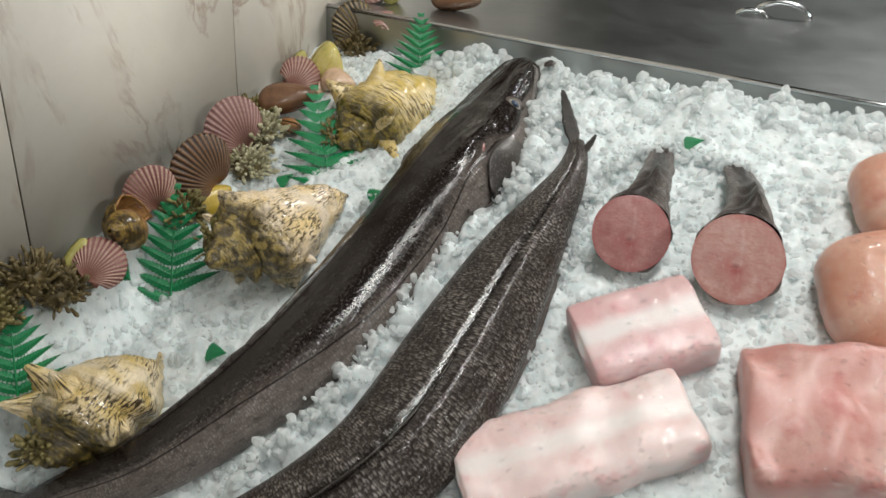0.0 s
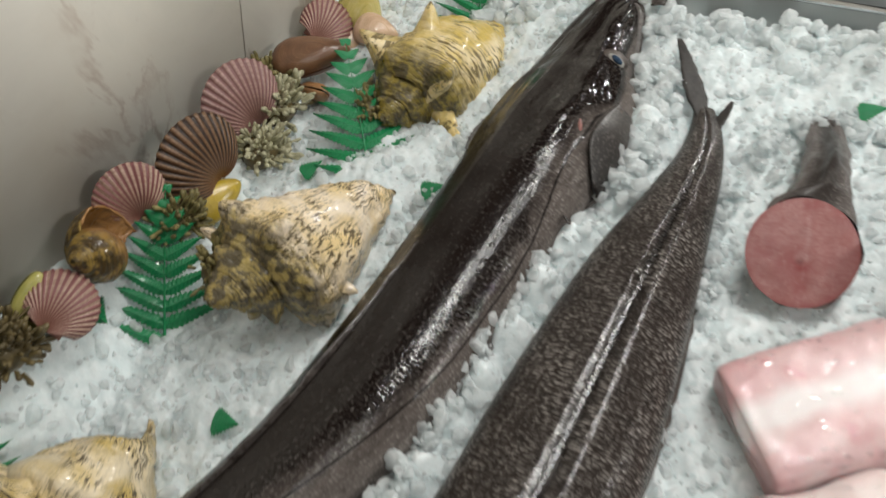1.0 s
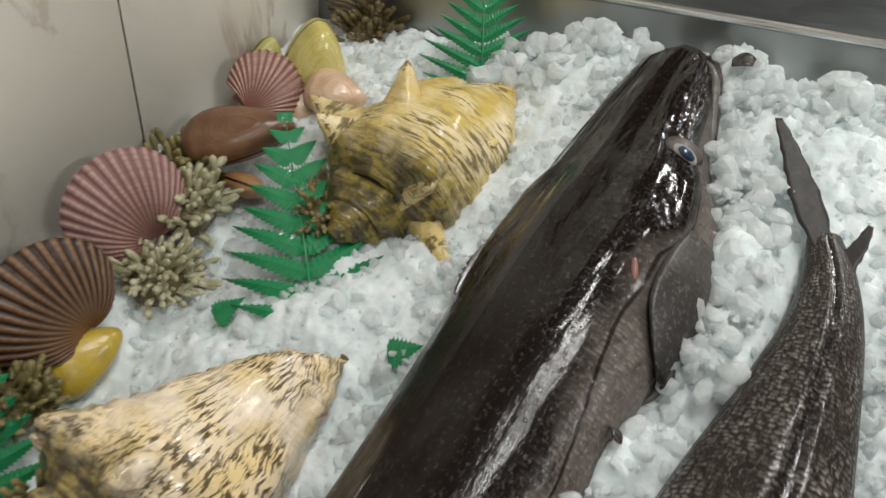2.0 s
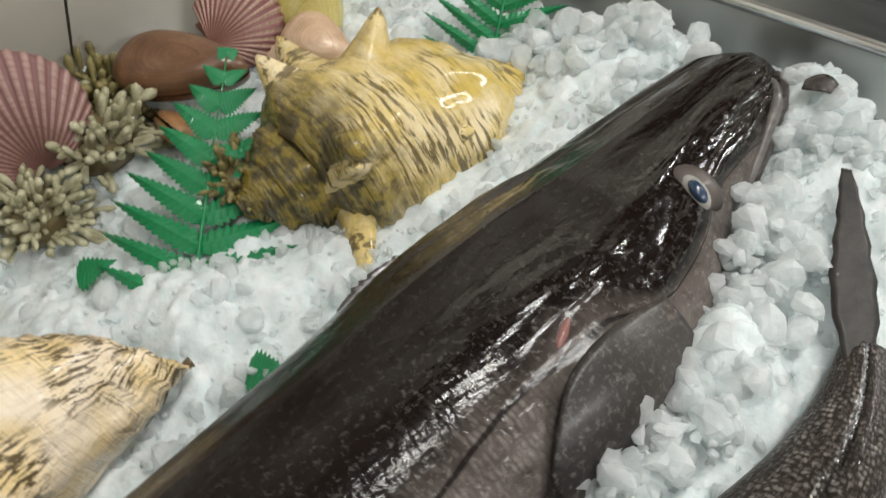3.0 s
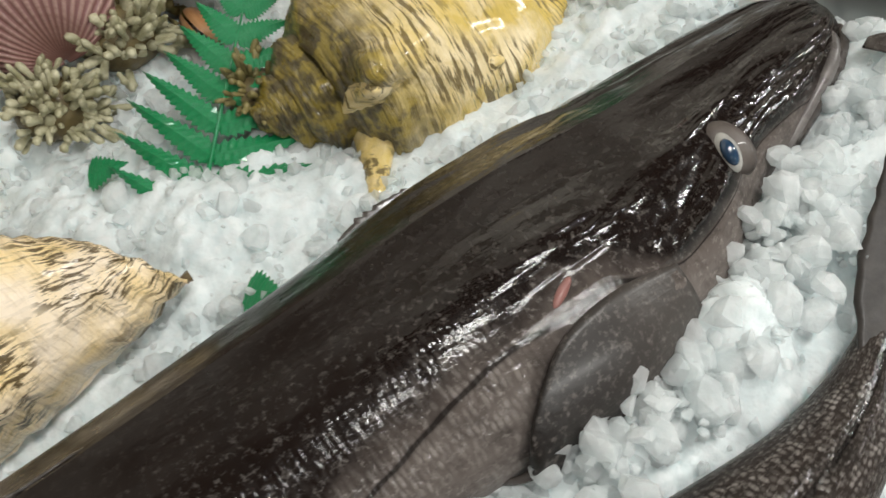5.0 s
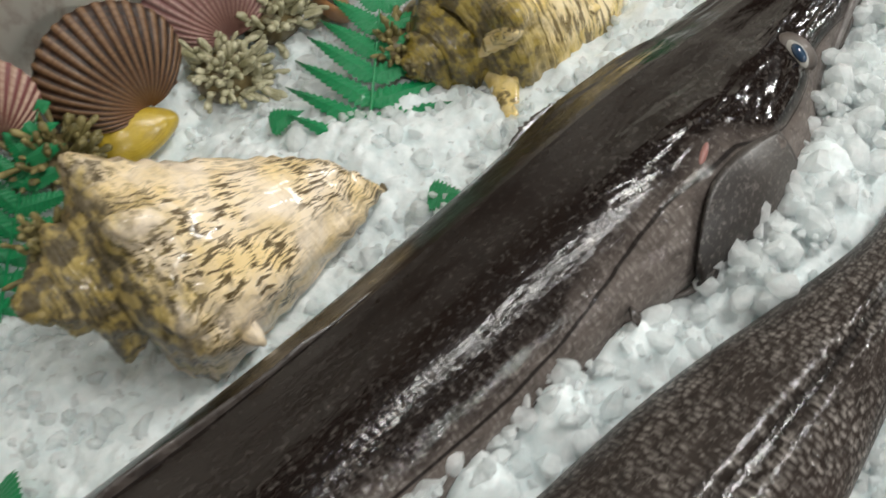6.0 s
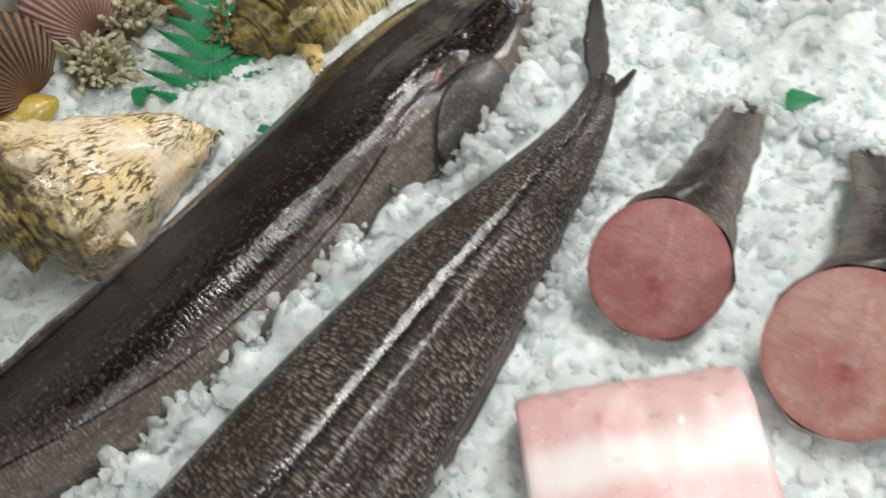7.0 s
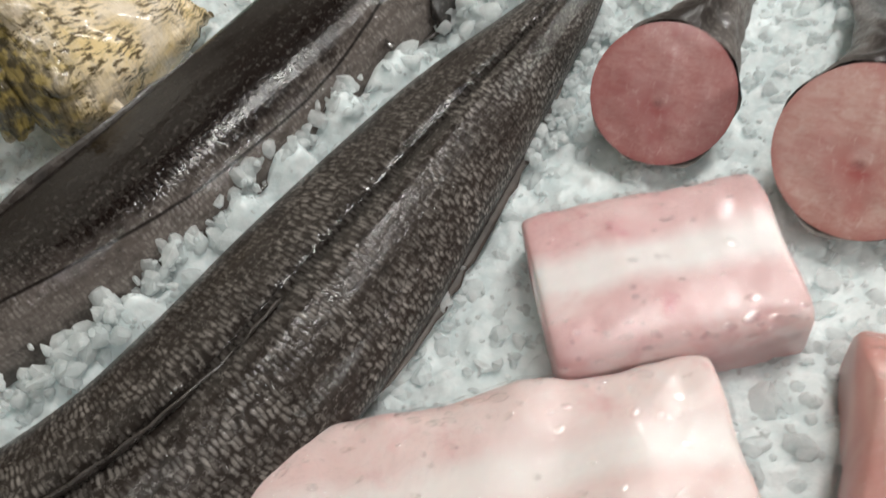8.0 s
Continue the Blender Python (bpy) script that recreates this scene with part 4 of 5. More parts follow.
# ---- sea shells ----
def make_shell_mat(name, base, second, dark, spire, streak=(64, 11), amount=0.95):
    """uv: turns along the spiral, distance across the whorl; zone is 1 on the spire."""
    k = Mat(name, 0.32, Coat_Weight=0.5, Coat_Roughness=0.12)
    uv, o = k.uv((streak[0], streak[1], 1)), k.coord()
    col = k.mix(k.ramp(k.noise(28, 5, o, 0.6, 0.5), (0.38, 0.0), (0.66, 1.0)), base, second)
    marks = k.ramp(k.noise(1.6, 5, uv, 0.62, 0.3), (0.50, 0.0), (0.55, 1.0))
    where = k.ramp(k.noise(24, 3, o, 0.5), (0.43, 0.12), (0.56, 1.0))
    col = k.mix(k.math("MULTIPLY", k.math("MULTIPLY", marks, where), amount), col, dark)
    sp = k.math("MULTIPLY", k.ramp(k.math("ADD", k.attr("zone"), k.math("MULTIPLY_ADD", k.noise(40, 5, o, 0.65), 0.9, -0.45)), (0.24, 0.0), (0.62, 1.0)), 0.9)
    col = k.mix(sp, col, k.mix(k.ramp(k.noise(90, 4, o), (0.42, 0.0), (0.54, 1.0)), spire, tuple(c * 0.14 for c in spire)))
    sep = k.node("ShaderNodeSeparateXYZ", Vector=k.uv())
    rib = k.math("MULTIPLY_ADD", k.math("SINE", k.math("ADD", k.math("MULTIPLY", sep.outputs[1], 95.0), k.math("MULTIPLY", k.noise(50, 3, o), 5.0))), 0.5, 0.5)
    # shade in the gaps between ribs is put into the colour, patchily, on the spire
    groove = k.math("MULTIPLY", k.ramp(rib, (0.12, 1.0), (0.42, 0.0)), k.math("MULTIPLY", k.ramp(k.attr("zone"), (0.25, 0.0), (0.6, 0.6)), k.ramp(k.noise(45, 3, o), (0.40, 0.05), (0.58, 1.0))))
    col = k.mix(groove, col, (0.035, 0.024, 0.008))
    k.set("Base Color", col)
    k.set("Roughness", k.ramp(k.noise(70, 4, o), (0.3, 0.22), (0.7, 0.5)))
    cord = k.bump(k.math("ADD", k.math("MULTIPLY", rib, 0.6), k.noise(2.2, 3, k.uv((2.0, 42, 1)), 0.5)), 0.6, 0.003)
    k.set("Normal", k.bump(k.noise(85, 6, o, 0.68), 0.7, 0.004, cord))
    return k.m


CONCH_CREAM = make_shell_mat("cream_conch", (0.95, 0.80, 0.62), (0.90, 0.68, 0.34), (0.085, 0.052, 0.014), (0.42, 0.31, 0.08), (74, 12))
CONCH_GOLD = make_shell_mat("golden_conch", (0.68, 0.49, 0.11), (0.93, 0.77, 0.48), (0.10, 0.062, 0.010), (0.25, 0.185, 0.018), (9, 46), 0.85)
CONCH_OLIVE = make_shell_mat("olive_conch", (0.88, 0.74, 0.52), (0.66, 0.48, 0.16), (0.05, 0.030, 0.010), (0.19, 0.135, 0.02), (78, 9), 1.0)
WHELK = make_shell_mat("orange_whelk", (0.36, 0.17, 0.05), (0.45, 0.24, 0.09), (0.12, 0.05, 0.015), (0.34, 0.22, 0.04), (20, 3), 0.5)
CONCH_CURVE = [(0.205, -0.245), (0.27, -0.27), (0.33, -0.315), (0.36, -0.36), (0.355, -0.42), (0.325, -0.52), (0.27, -0.64), (0.19, -0.78), (0.105, -0.90), (0.06, -1.0)]
STOUT_CURVE = [(0.195, -0.24), (0.25, -0.27), (0.295, -0.31), (0.315, -0.36), (0.315, -0.44), (0.315, -0.55), (0.295, -0.68), (0.245, -0.81), (0.15, -0.92), (0.06, -1.0)]
BLUNT_CURVE = [(0.17, -0.245), (0.22, -0.27), (0.275, -0.315), (0.300, -0.36), (0.295, -0.43), (0.262, -0.53), (0.215, -0.65), (0.165, -0.78), (0.125, -0.88), (0.08, -0.965)]
WHELK_CURVE = [(0.22, -0.26), (0.30, -0.30), (0.37, -0.40), (0.40, -0.50), (0.39, -0.62), (0.33, -0.75), (0.23, -0.87), (0.12, -0.95), (0.05, -1.0)]


def spiral_shell(name, apex, axis, length, turn, material, label, category="shell", group="", curve=None, grow=0.58, spikes=7, spike=0.13, lip=0.10, whorls=4.6, rugged=0.016):
    """A shell that coils by one law: its outline, scaled and turned about the axis from the apex; knobs stand on the shoulder."""
    curve = np.array(curve or CONCH_CURVE)
    s = np.linspace(0, len(curve) - 1, 34)
    cr = spline([(a, b, 0) for a, b in curve], 34)
    apex, axis = Vector(apex), Vector(axis).normalized()
    ux = axis.cross(Vector((0, 0, 1))).normalized()
    uy = axis.cross(ux).normalized()
    k = math.log(1 / grow) / (2 * math.pi)
    steps = int(whorls * 64)
    o = apex + axis * length * 0.5
    verts, uv, zone = [], [], []
    for i in range(steps):
        phi = 2 * math.pi * i / 64
        back = phi - 2 * math.pi * (steps - 1) / 64
        sc = math.exp(k * back) * length
        ph = phi + math.radians(turn)
        kn = max(0.0, math.cos((phi * spikes) % (2 * math.pi) if spikes else math.pi)) ** 3.5 if spikes else 0.0
        big = (0.75 + 0.5 * math.sin(phi * 1.7)) * (0.45 if back < -2 * math.pi else 1.0)
        flare = lip * smoothstep(-1.1, 0.0, back)
        for j in range(34):
            r, z = cr[j][0], cr[j][1]
            sh = math.exp(-((s[j] - 3.0) / 1.1) ** 2)
            r = r * (1 + flare * (1 if j > 5 else j / 5)) + spike * sh * kn * big
            z = z + spike * 0.45 * sh * kn * big
            r += 0.006 * math.sin(s[j] * 10.55) * (1 if back > -2 * math.pi else 2.0) + rugged * (noise.noise(Vector((phi * 2, s[j], length * 9))) + 0.5 * noise.noise(Vector((phi * 5, s[j] * 2.2, length * 9))))
            p = apex - axis * (z * sc) + (ux * math.cos(ph) + uy * math.sin(ph)) * (r * sc)
            verts.append(p - o)
            uv.append((phi / (2 * math.pi), s[j] / 9))
            zone.append(1.0 if back < -2 * math.pi else max(0.0, 1 - s[j] / 6.0) * 0.9)
    faces = [(i * 34 + j, i * 34 + j + 1, (i + 1) * 34 + j + 1, (i + 1) * 34 + j) for i in range(steps - 1) for j in range(33)]
    root = thing(name, o, label, category, group)
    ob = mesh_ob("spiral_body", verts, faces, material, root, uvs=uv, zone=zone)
    ob.modifiers.new("thick", "SOLIDIFY").thickness = 0.0025 if length > 0.15 else 0.0012
    # the rolled inner lip
    last = [Vector(verts[(steps - 1) * 34 + j]) for j in range(4, 34)]

    def rim(i, j):
        a = 2 * math.pi * j / 8
        d = last[min(i + 1, 29)] - last[max(i - 1, 0)]
        n1 = d.cross(axis).normalized()
        n2 = d.cross(n1).normalized()
        w = length * 0.012 * (1 + 0.4 * math.sin(i * 1.1))
        return tuple(last[i] + n1 * w * math.cos(a) + n2 * w * math.sin(a))
    v, f = grid(30, 8, rim, wrap=True, cap=True)
    mesh_ob("lip", v, f, material, root, uvs=[(0.0, 0.2)] * len(v), zone=[0.0] * len(v))
    return root


CREAM = spiral_shell("conch_shell", (-0.588, 0.845, 0.889), (0.24, 0.97, 0.19), 0.266, 200, CONCH_CREAM, "cream conch shell with dark dashes and stained spire", group="conch shells", curve=[(r * 0.93, h) for r, h in BLUNT_CURVE], spike=0.11, lip=0.18, rugged=0.024)
GOLD = spiral_shell("conch_shell", (-0.578, 1.176, 0.950), (0.22, 0.91, 0.32), 0.275, 250, CONCH_GOLD, "golden yellow conch shell with long knobs on ice", group="conch shells", spike=0.12, spikes=5, lip=0.12, curve=[(r * 0.90, h) for r, h in STOUT_CURVE], rugged=0.030)
OLIVE = spiral_shell("conch_shell", (-0.640, 0.580, 0.722), (0.06, 0.92, 0.38), 0.225, 240, CONCH_OLIVE, "olive stained conch shell with dark ribs and knobs", group="conch shells", spike=0.11, curve=[(r * (1.12 + 0.5 * (h < -0.6)), h * 0.96) for r, h in BLUNT_CURVE], rugged=0.03)
spiral_shell("whelk_shell", (-0.712, 0.805, 0.925), (-0.12, 0.90, -0.28), 0.105, 40, WHELK, "orange brown coiled whelk shell against the wall", curve=WHELK_CURVE, spikes=0, spike=0.0, lip=0.05)


def knob(root, centre, tip, material, wide=0.019):
    """A blunt hollow-tipped horn on a conch's shoulder."""
    c, tip = Vector(centre), Vector(tip)
    d = (tip - c).normalized()
    a = d.orthogonal().normalized()
    b = d.cross(a)
    foot, ln = c.lerp(tip, 0.25), (tip - c).length * 0.75

    def at(i, j):
        f, t = i / 10, 2 * math.pi * j / 14
        w = wide * (1 - f) ** 1.3 * (1 + 0.18 * math.sin(3 * t + 9 * wide) + 0.10 * math.sin(5 * t)) + 0.0045
        if i == 10:
            w = 0.0015
        return tuple(foot + d * ln * f + (a * math.cos(t) + b * math.sin(t)) * w + b * 0.006 * f * f - root.location)
    v, f = grid(11, 14, at, wrap=True, cap=True)
    mesh_ob("knob", v, f, material, root, uvs=[(0.02 * (i % 14), 0.3 + 0.012 * (i // 14)) for i in range(len(v))], zone=[0.35 * (1 - (i // 14) / 10) for i in range(len(v))])


for tip in ((-0.659, 1.294, 1.009), (-0.558, 1.281, 1.066), (-0.487, 1.300, 1.006), (-0.483, 1.209, 0.938), (-0.506, 1.209, 1.012), (-0.618, 1.238, 1.025)):
    knob(GOLD, (-0.553, 1.262, 0.975), Vector((-0.553, 1.262, 0.975)).lerp(Vector(tip), 1.10), CONCH_GOLD, 0.016 if tip[2] < 0.95 else 0.036)
for tip in ((-0.653, 0.928, 0.912), (-0.476, 0.952, 0.874)):
    knob(CREAM, (-0.562, 0.940, 0.885), tip, CONCH_CREAM, 0.022)
for tip in ((-0.716, 0.600, 0.775), (-0.716, 0.645, 0.812), (-0.560, 0.655, 0.755), (-0.640, 0.620, 0.835)):
    knob(OLIVE, (-0.637, 0.655, 0.758), Vector((-0.637, 0.655, 0.758)).lerp(Vector(tip), 1.0), CONCH_OLIVE, 0.030)


def make_fan_mat(name, rib, groove, hinge, ribs):
    k = Mat(name, 0.4, Coat_Weight=0.2, Coat_Roughness=0.25)
    uv, o = k.uv(), k.coord()
    sep = k.node("ShaderNodeSeparateXYZ", Vector=uv)
    wave = k.math("SINE", k.math("MULTIPLY", sep.outputs[0], 2 * math.pi * ribs))
    stripe = k.ramp(k.math("ADD", k.math("MULTIPLY_ADD", wave, 0.5, 0.5), k.math("MULTIPLY_ADD", k.noise(60, 4, o), 0.5, -0.25)), (0.3, 0.0), (0.7, 1.0))
    col = k.mix(stripe, groove, rib)
    bands = k.ramp(k.noise(3, 4, k.uv((0.6, 9, 1)), 0.6), (0.42, 0.0), (0.62, 0.55))
    col = k.mix(bands, col, tuple(0.5 * (a + b) for a, b in zip(groove, hinge)))
    col = k.mix(k.ramp(sep.outputs[1], (0.1, 0.8), (0.55, 0.0)), col, hinge)
    k.set("Base Color", col)
    k.set("Normal", k.bump(k.noise(2, 4, k.uv((3, 60, 1)), 0.6), 0.4, 0.0015))
    return k.m


FANS = {"pink": make_fan_mat("pink_scallop", (0.43, 0.27, 0.235), (0.23, 0.105, 0.10), (0.21, 0.10, 0.08), 23),
        "brown": make_fan_mat("brown_scallop", (0.21, 0.115, 0.058), (0.018, 0.008, 0.005), (0.15, 0.062, 0.028), 23),
        "dark": make_fan_mat("dark_scallop", (0.24, 0.17, 0.07), (0.025, 0.018, 0.010), (0.06, 0.035, 0.02), 19),
        "rose": make_fan_mat("rose_scallop", (0.48, 0.33, 0.25), (0.20, 0.062, 0.062), (0.22, 0.085, 0.06), 21),
        "pale": make_fan_mat("pale_scallop", (0.62, 0.42, 0.36), (0.40, 0.18, 0.17), (0.50, 0.36, 0.30), 15)}


def scallop(hinge, up, out, size, kind, label, dome=0.22, ribs=23):
    """A ribbed fan shell: it spreads from the hinge along up, with its hollow away from out."""
    up, out = Vector(up).normalized(), Vector(out).normalized()
    out = (out - up * out.dot(up)).normalized()
    side = up.cross(out)
    o = Vector(hinge)
    root = thing("scallop_shell", o, label, "shell", "scallop shells along the wall")
    cols, rows = ribs * 6 + 1, 18

    def at(i, j):
        f, g = i / (rows - 1), 2 * j / (cols - 1) - 1
        th = g * math.radians(74)
        r = size * (0.30 + 0.70 * math.cos(th)) * (0.03 + 0.97 * f)
        ridge = 0.5 + 0.5 * math.sin(2 * math.pi * ribs * j / (cols - 1))
        edge = 1 + 0.02 * ridge * f
        h = dome * size * (math.sin(math.pi * min(f * 0.78 + 0.06, 1)) - 0.55 * f * g * g) + 0.020 * size * ridge * f
        p = up * (r * edge * math.cos(th)) + side * (r * edge * math.sin(th)) + out * h
        return tuple(p)
    v, f = grid(rows, cols, at)
    uv = [((i % cols) / (cols - 1), (i // cols) / (rows - 1)) for i in range(len(v))]
    mesh_ob("fan", v, f, FANS[kind], root, uvs=uv).modifiers.new("thick", "SOLIDIFY").thickness = 0.0016
    for sg in (-1, 1):
        def ear(i, j):
            a, b = i / 5, j / 5
            p = side * sg * size * (0.03 + 0.27 * a) + up * size * (0.02 + (0.20 - 0.10 * a) * b) + out * (0.07 * size * (0.4 + b))
            return tuple(p)
        v, f = grid(6, 6, ear)
        uv = [(0.5, 0.1)] * len(v)
        mesh_ob("hinge_ear", v, f, FANS[kind], root, uvs=uv).modifiers.new("thick", "SOLIDIFY").thickness = 0.0016
    return root


scallop((-0.722, 1.125, 0.935), (-0.35, -0.35, 0.95), (0.8, -0.5, 0.35), 0.092, "pink", "dusty pink ribbed scallop shell leaning on the wall")
scallop((-0.712, 1.035, 0.905), (-0.30, -0.55, 0.80), (0.75, -0.5, 0.4), 0.098, "brown", "dark brown ribbed scallop shell leaning on the wall")
scallop((-0.735, 0.925, 0.905), (-0.2, -0.2, 0.95), (0.8, -0.5, 0.3), 0.070, "rose", "pink striped scallop shell behind the whelk")
scallop((-0.722, 0.762, 0.868), (0.12, 0.80, 0.45), (0.6, -0.6, 0.5), 0.064, "rose", "rose striped scallop shell with yellow hinge")
scallop((-0.705, 1.485, 1.030), (-0.4, -0.15, 0.9), (0.8, -0.55, 0.2), 0.085, "dark", "dark ribbed scallop shell at the corner")
scallop((-0.640, 1.470, 1.072), (-0.3, 0.5, 0.25), (0.4, -0.6, 0.7), 0.050, "pale", "small pale pink scallop shell on ice")
scallop((-0.735, 1.280, 0.990), (0.2, 0.75, 0.55), (0.7, -0.55, 0.45), 0.065, "rose", "rose clam-like scallop shell with yellow edge")
scallop((-0.760, 1.555, 1.118), (0.65, 0.3, 0.30), (0.4, -0.7, 0.6), 0.075, "pale", "pale pink scallop shell on the steel ledge")


def make_clam_mat(name, a, b, c):
    k = Mat(name, 0.32, Coat_Weight=0.35, Coat_Roughness=0.15)
    rings = k.math("MULTIPLY_ADD", k.noise(3, 3, k.uv((0.3, 9, 1)), 0.6, 0.6), 0.35, k.math("MULTIPLY", k.noise(32, 5, k.coord(), 0.65), 0.65))
    col = k.ramp(rings, (0.3, a), (0.5, b), (0.72, c))
    k.set("Base Color", k.mix(k.ramp(k.noise(30, 5, k.coord(), 0.65), (0.5, 0.0), (0.75, 0.6)), col, a))
    k.set("Normal", k.bump(rings, 0.3, 0.002))
    return k.m


CLAM_BROWN = make_clam_mat("brown_clam", (0.075, 0.034, 0.016), (0.17, 0.080, 0.040), (0.33, 0.19, 0.10))
CLAM_YELLOW = make_clam_mat("yellow_clam", (0.20, 0.13, 0.015), (0.50, 0.35, 0.035), (0.62, 0.46, 0.09))
CLAM_BEIGE = make_clam_mat("beige_clam", (0.34, 0.20, 0.10), (0.62, 0.42, 0.28), (0.76, 0.58, 0.42))
CLAM_RUST = make_clam_mat("rust_clam", (0.32, 0.14, 0.05), (0.46, 0.23, 0.10), (0.58, 0.36, 0.20))
CLAM_GREEN = make_clam_mat("green_clam", (0.20, 0.22, 0.05), (0.42, 0.38, 0.10), (0.62, 0.52, 0.28))
CLAM_EGG = make_clam_mat("egg_yellow_clam", (0.30, 0.29, 0.035), (0.60, 0.50, 0.15), (0.84, 0.72, 0.45))
MUSSEL = make_clam_mat("black_mussel", (0.02, 0.016, 0.014), (0.05, 0.035, 0.03), (0.09, 0.06, 0.05))


def clam(centre, along, out, size, material, label, flat=0.34, narrow=0.62, name="clam_shell"):
    along, out = Vector(along).normalized(), Vector(out).normalized()
    out = (out - along * out.dot(along)).normalized()
    side = out.cross(along)
    root = thing(name, centre, label, "shell", "shells along the wall")
    for sg in (1, -1):
        def at(i, j):
            f, a = i / 14, 2 * math.pi * j / 36
            r = math.sin(f * math.pi / 2)
            rx = size * 0.5 * r * (1 + 0.12 * math.cos(a))
            ry = size * 0.5 * narrow * r * (1 - 0.25 * math.cos(a)) * (1 + 0.15 * math.sin(a))
            h = size * flat * 0.5 * math.cos(f * math.pi / 2) ** 0.8
            p = along * (rx * math.cos(a) + size * 0.12 * (1 - r)) + side * ry * math.sin(a) + out * sg * (h + 0.0006)
            p += out * sg * 0.0007 * math.sin(f * 40)
            return tuple(p)
        v, f = grid(15, 36, at, wrap=True)
        uv = [((i % 36) / 36, (i // 36) / 14) for i in range(len(v))]
        mesh_ob("valve", v, f, material, root, uvs=uv)
    return root


clam((-0.712, 1.228, 0.990), (0.80, 0.55, 0.15), (0.2, -0.6, 0.75), 0.105, CLAM_BROWN, "brown smooth clam shell lying on the heap", 0.42, 0.50)
clam((-0.695, 1.215, 0.952), (0.7, -0.4, 0.3), (0.8, -0.4, 0.4), 0.060, CLAM_RUST, "rust orange clam shell half under another shell")
clam((-0.708, 1.015, 0.884), (0.25, 0.85, 0.35), (0.7, -0.5, 0.6), 0.070, CLAM_YELLOW, "bright yellow clam shell half sunk in ice", 0.5)
clam((-0.708, 1.365, 1.012), (0.05, 0.05, 1.0), (0.7, -0.7, 0.1), 0.088, CLAM_EGG, "pale yellow smooth shell standing on end", 0.75, 0.72)
clam((-0.752, 1.335, 1.005), (0.0, 0.35, 0.9), (0.85, -0.4, 0.2), 0.070, CLAM_GREEN, "green yellow clam shell leaning on the wall")
clam((-0.740, 0.775, 0.885), (0.0, 0.4, 0.85), (0.85, -0.4, 0.2), 0.060, CLAM_GREEN, "green edged clam shell leaning on the wall")
clam((-0.715, 1.560, 1.085), (0.1, 0.15, 0.9), (0.6, -0.7, 0.1), 0.062, MUSSEL, "black mussel shell standing at the corner", 0.3, 0.45, "mussel_shell")
clam((-0.690, 1.500, 1.055), (0.3, 0.3, 0.5), (0.6, -0.7, 0.4), 0.040, MUSSEL, "dark mussel shell among the scallops", 0.4, 0.6, "mussel_shell")
clam((-0.672, 1.335, 0.998), (0.6, 0.3, -0.2), (0.3, -0.6, 0.7), 0.065, CLAM_BEIGE, "pinkish beige shell beside the golden conch", 0.7, 0.7)
clam((-0.700, 1.330, 0.985), (0.3, 0.8, 0.2), (0.5, -0.6, 0.6), 0.050, CLAM_BEIGE, "small beige shell on the ice", 0.6, 0.7)
clam((-0.690, 1.420, 1.000), (0.2, 0.4, 0.8), (0.7, -0.6, 0.3), 0.040, CLAM_YELLOW, "small olive yellow shell at the wall", 0.6, 0.8)
clam((-0.690, 1.580, 1.115), (0.5, 0.2, 0.4), (0.4, -0.8, 0.4), 0.055, CLAM_GREEN, "green olive shell on the steel ledge", 0.6, 0.8)
clam((-0.570, 1.600, 1.118), (0.9, 0.2, 0.05), (0.1, -0.7, 0.7), 0.100, CLAM_BROWN, "brown striped shell on the steel ledge", 0.4, 0.5)


def coral(centre, size, material, label, seed, count=150):
    """A clump of stubby branching knobs."""
    rng = random.Random(seed)
    root = thing("coral_clump", centre, label, "coral", "coral clumps along the wall")
    verts, faces = [], []
    for n in range(count):
        d = Vector((rng.uniform(-0.5, 1), rng.uniform(-1, 1), rng.uniform(-0.3, 1))).normalized()
        r0 = size * rng.uniform(0.15, 0.55)
        ln, w = size * rng.uniform(0.14, 0.34), size * rng.uniform(0.028, 0.055)
        e = (d + Vector((rng.uniform(-0.6, 0.6), rng.uniform(-0.6, 0.6), rng.uniform(-0.2, 0.8)))).normalized()
        a = e.orthogonal().normalized()
        b = e.cross(a)
        base = len(verts)
        for i, (h, q) in enumerate(((0, 0.8), (0.4, 0.9), (0.75, 1.15), (0.95, 0.9), (1.05, 0.25))):
            for j in range(7):
                t = 2 * math.pi * j / 7
                verts.append(d * r0 + e * ln * h + (a * math.cos(t) + b * math.sin(t)) * w * q * rng.uniform(0.8, 1.2))
        for i in range(4):
            for j in range(7):
                k = (j + 1) % 7
                faces.append((base + i * 7 + j, base + i * 7 + k, base + (i + 1) * 7 + k, base + (i + 1) * 7 + j))
        faces.append(tuple(base + 28 + j for j in range(7)))
    tagged(mesh_ob("branching_top", verts, faces, material, root), kind="stuff")
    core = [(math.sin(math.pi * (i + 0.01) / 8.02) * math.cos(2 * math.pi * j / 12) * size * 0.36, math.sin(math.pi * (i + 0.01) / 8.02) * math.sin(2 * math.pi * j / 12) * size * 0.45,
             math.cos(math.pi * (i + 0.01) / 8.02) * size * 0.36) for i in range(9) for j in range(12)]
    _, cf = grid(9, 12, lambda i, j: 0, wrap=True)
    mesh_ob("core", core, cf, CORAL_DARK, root)


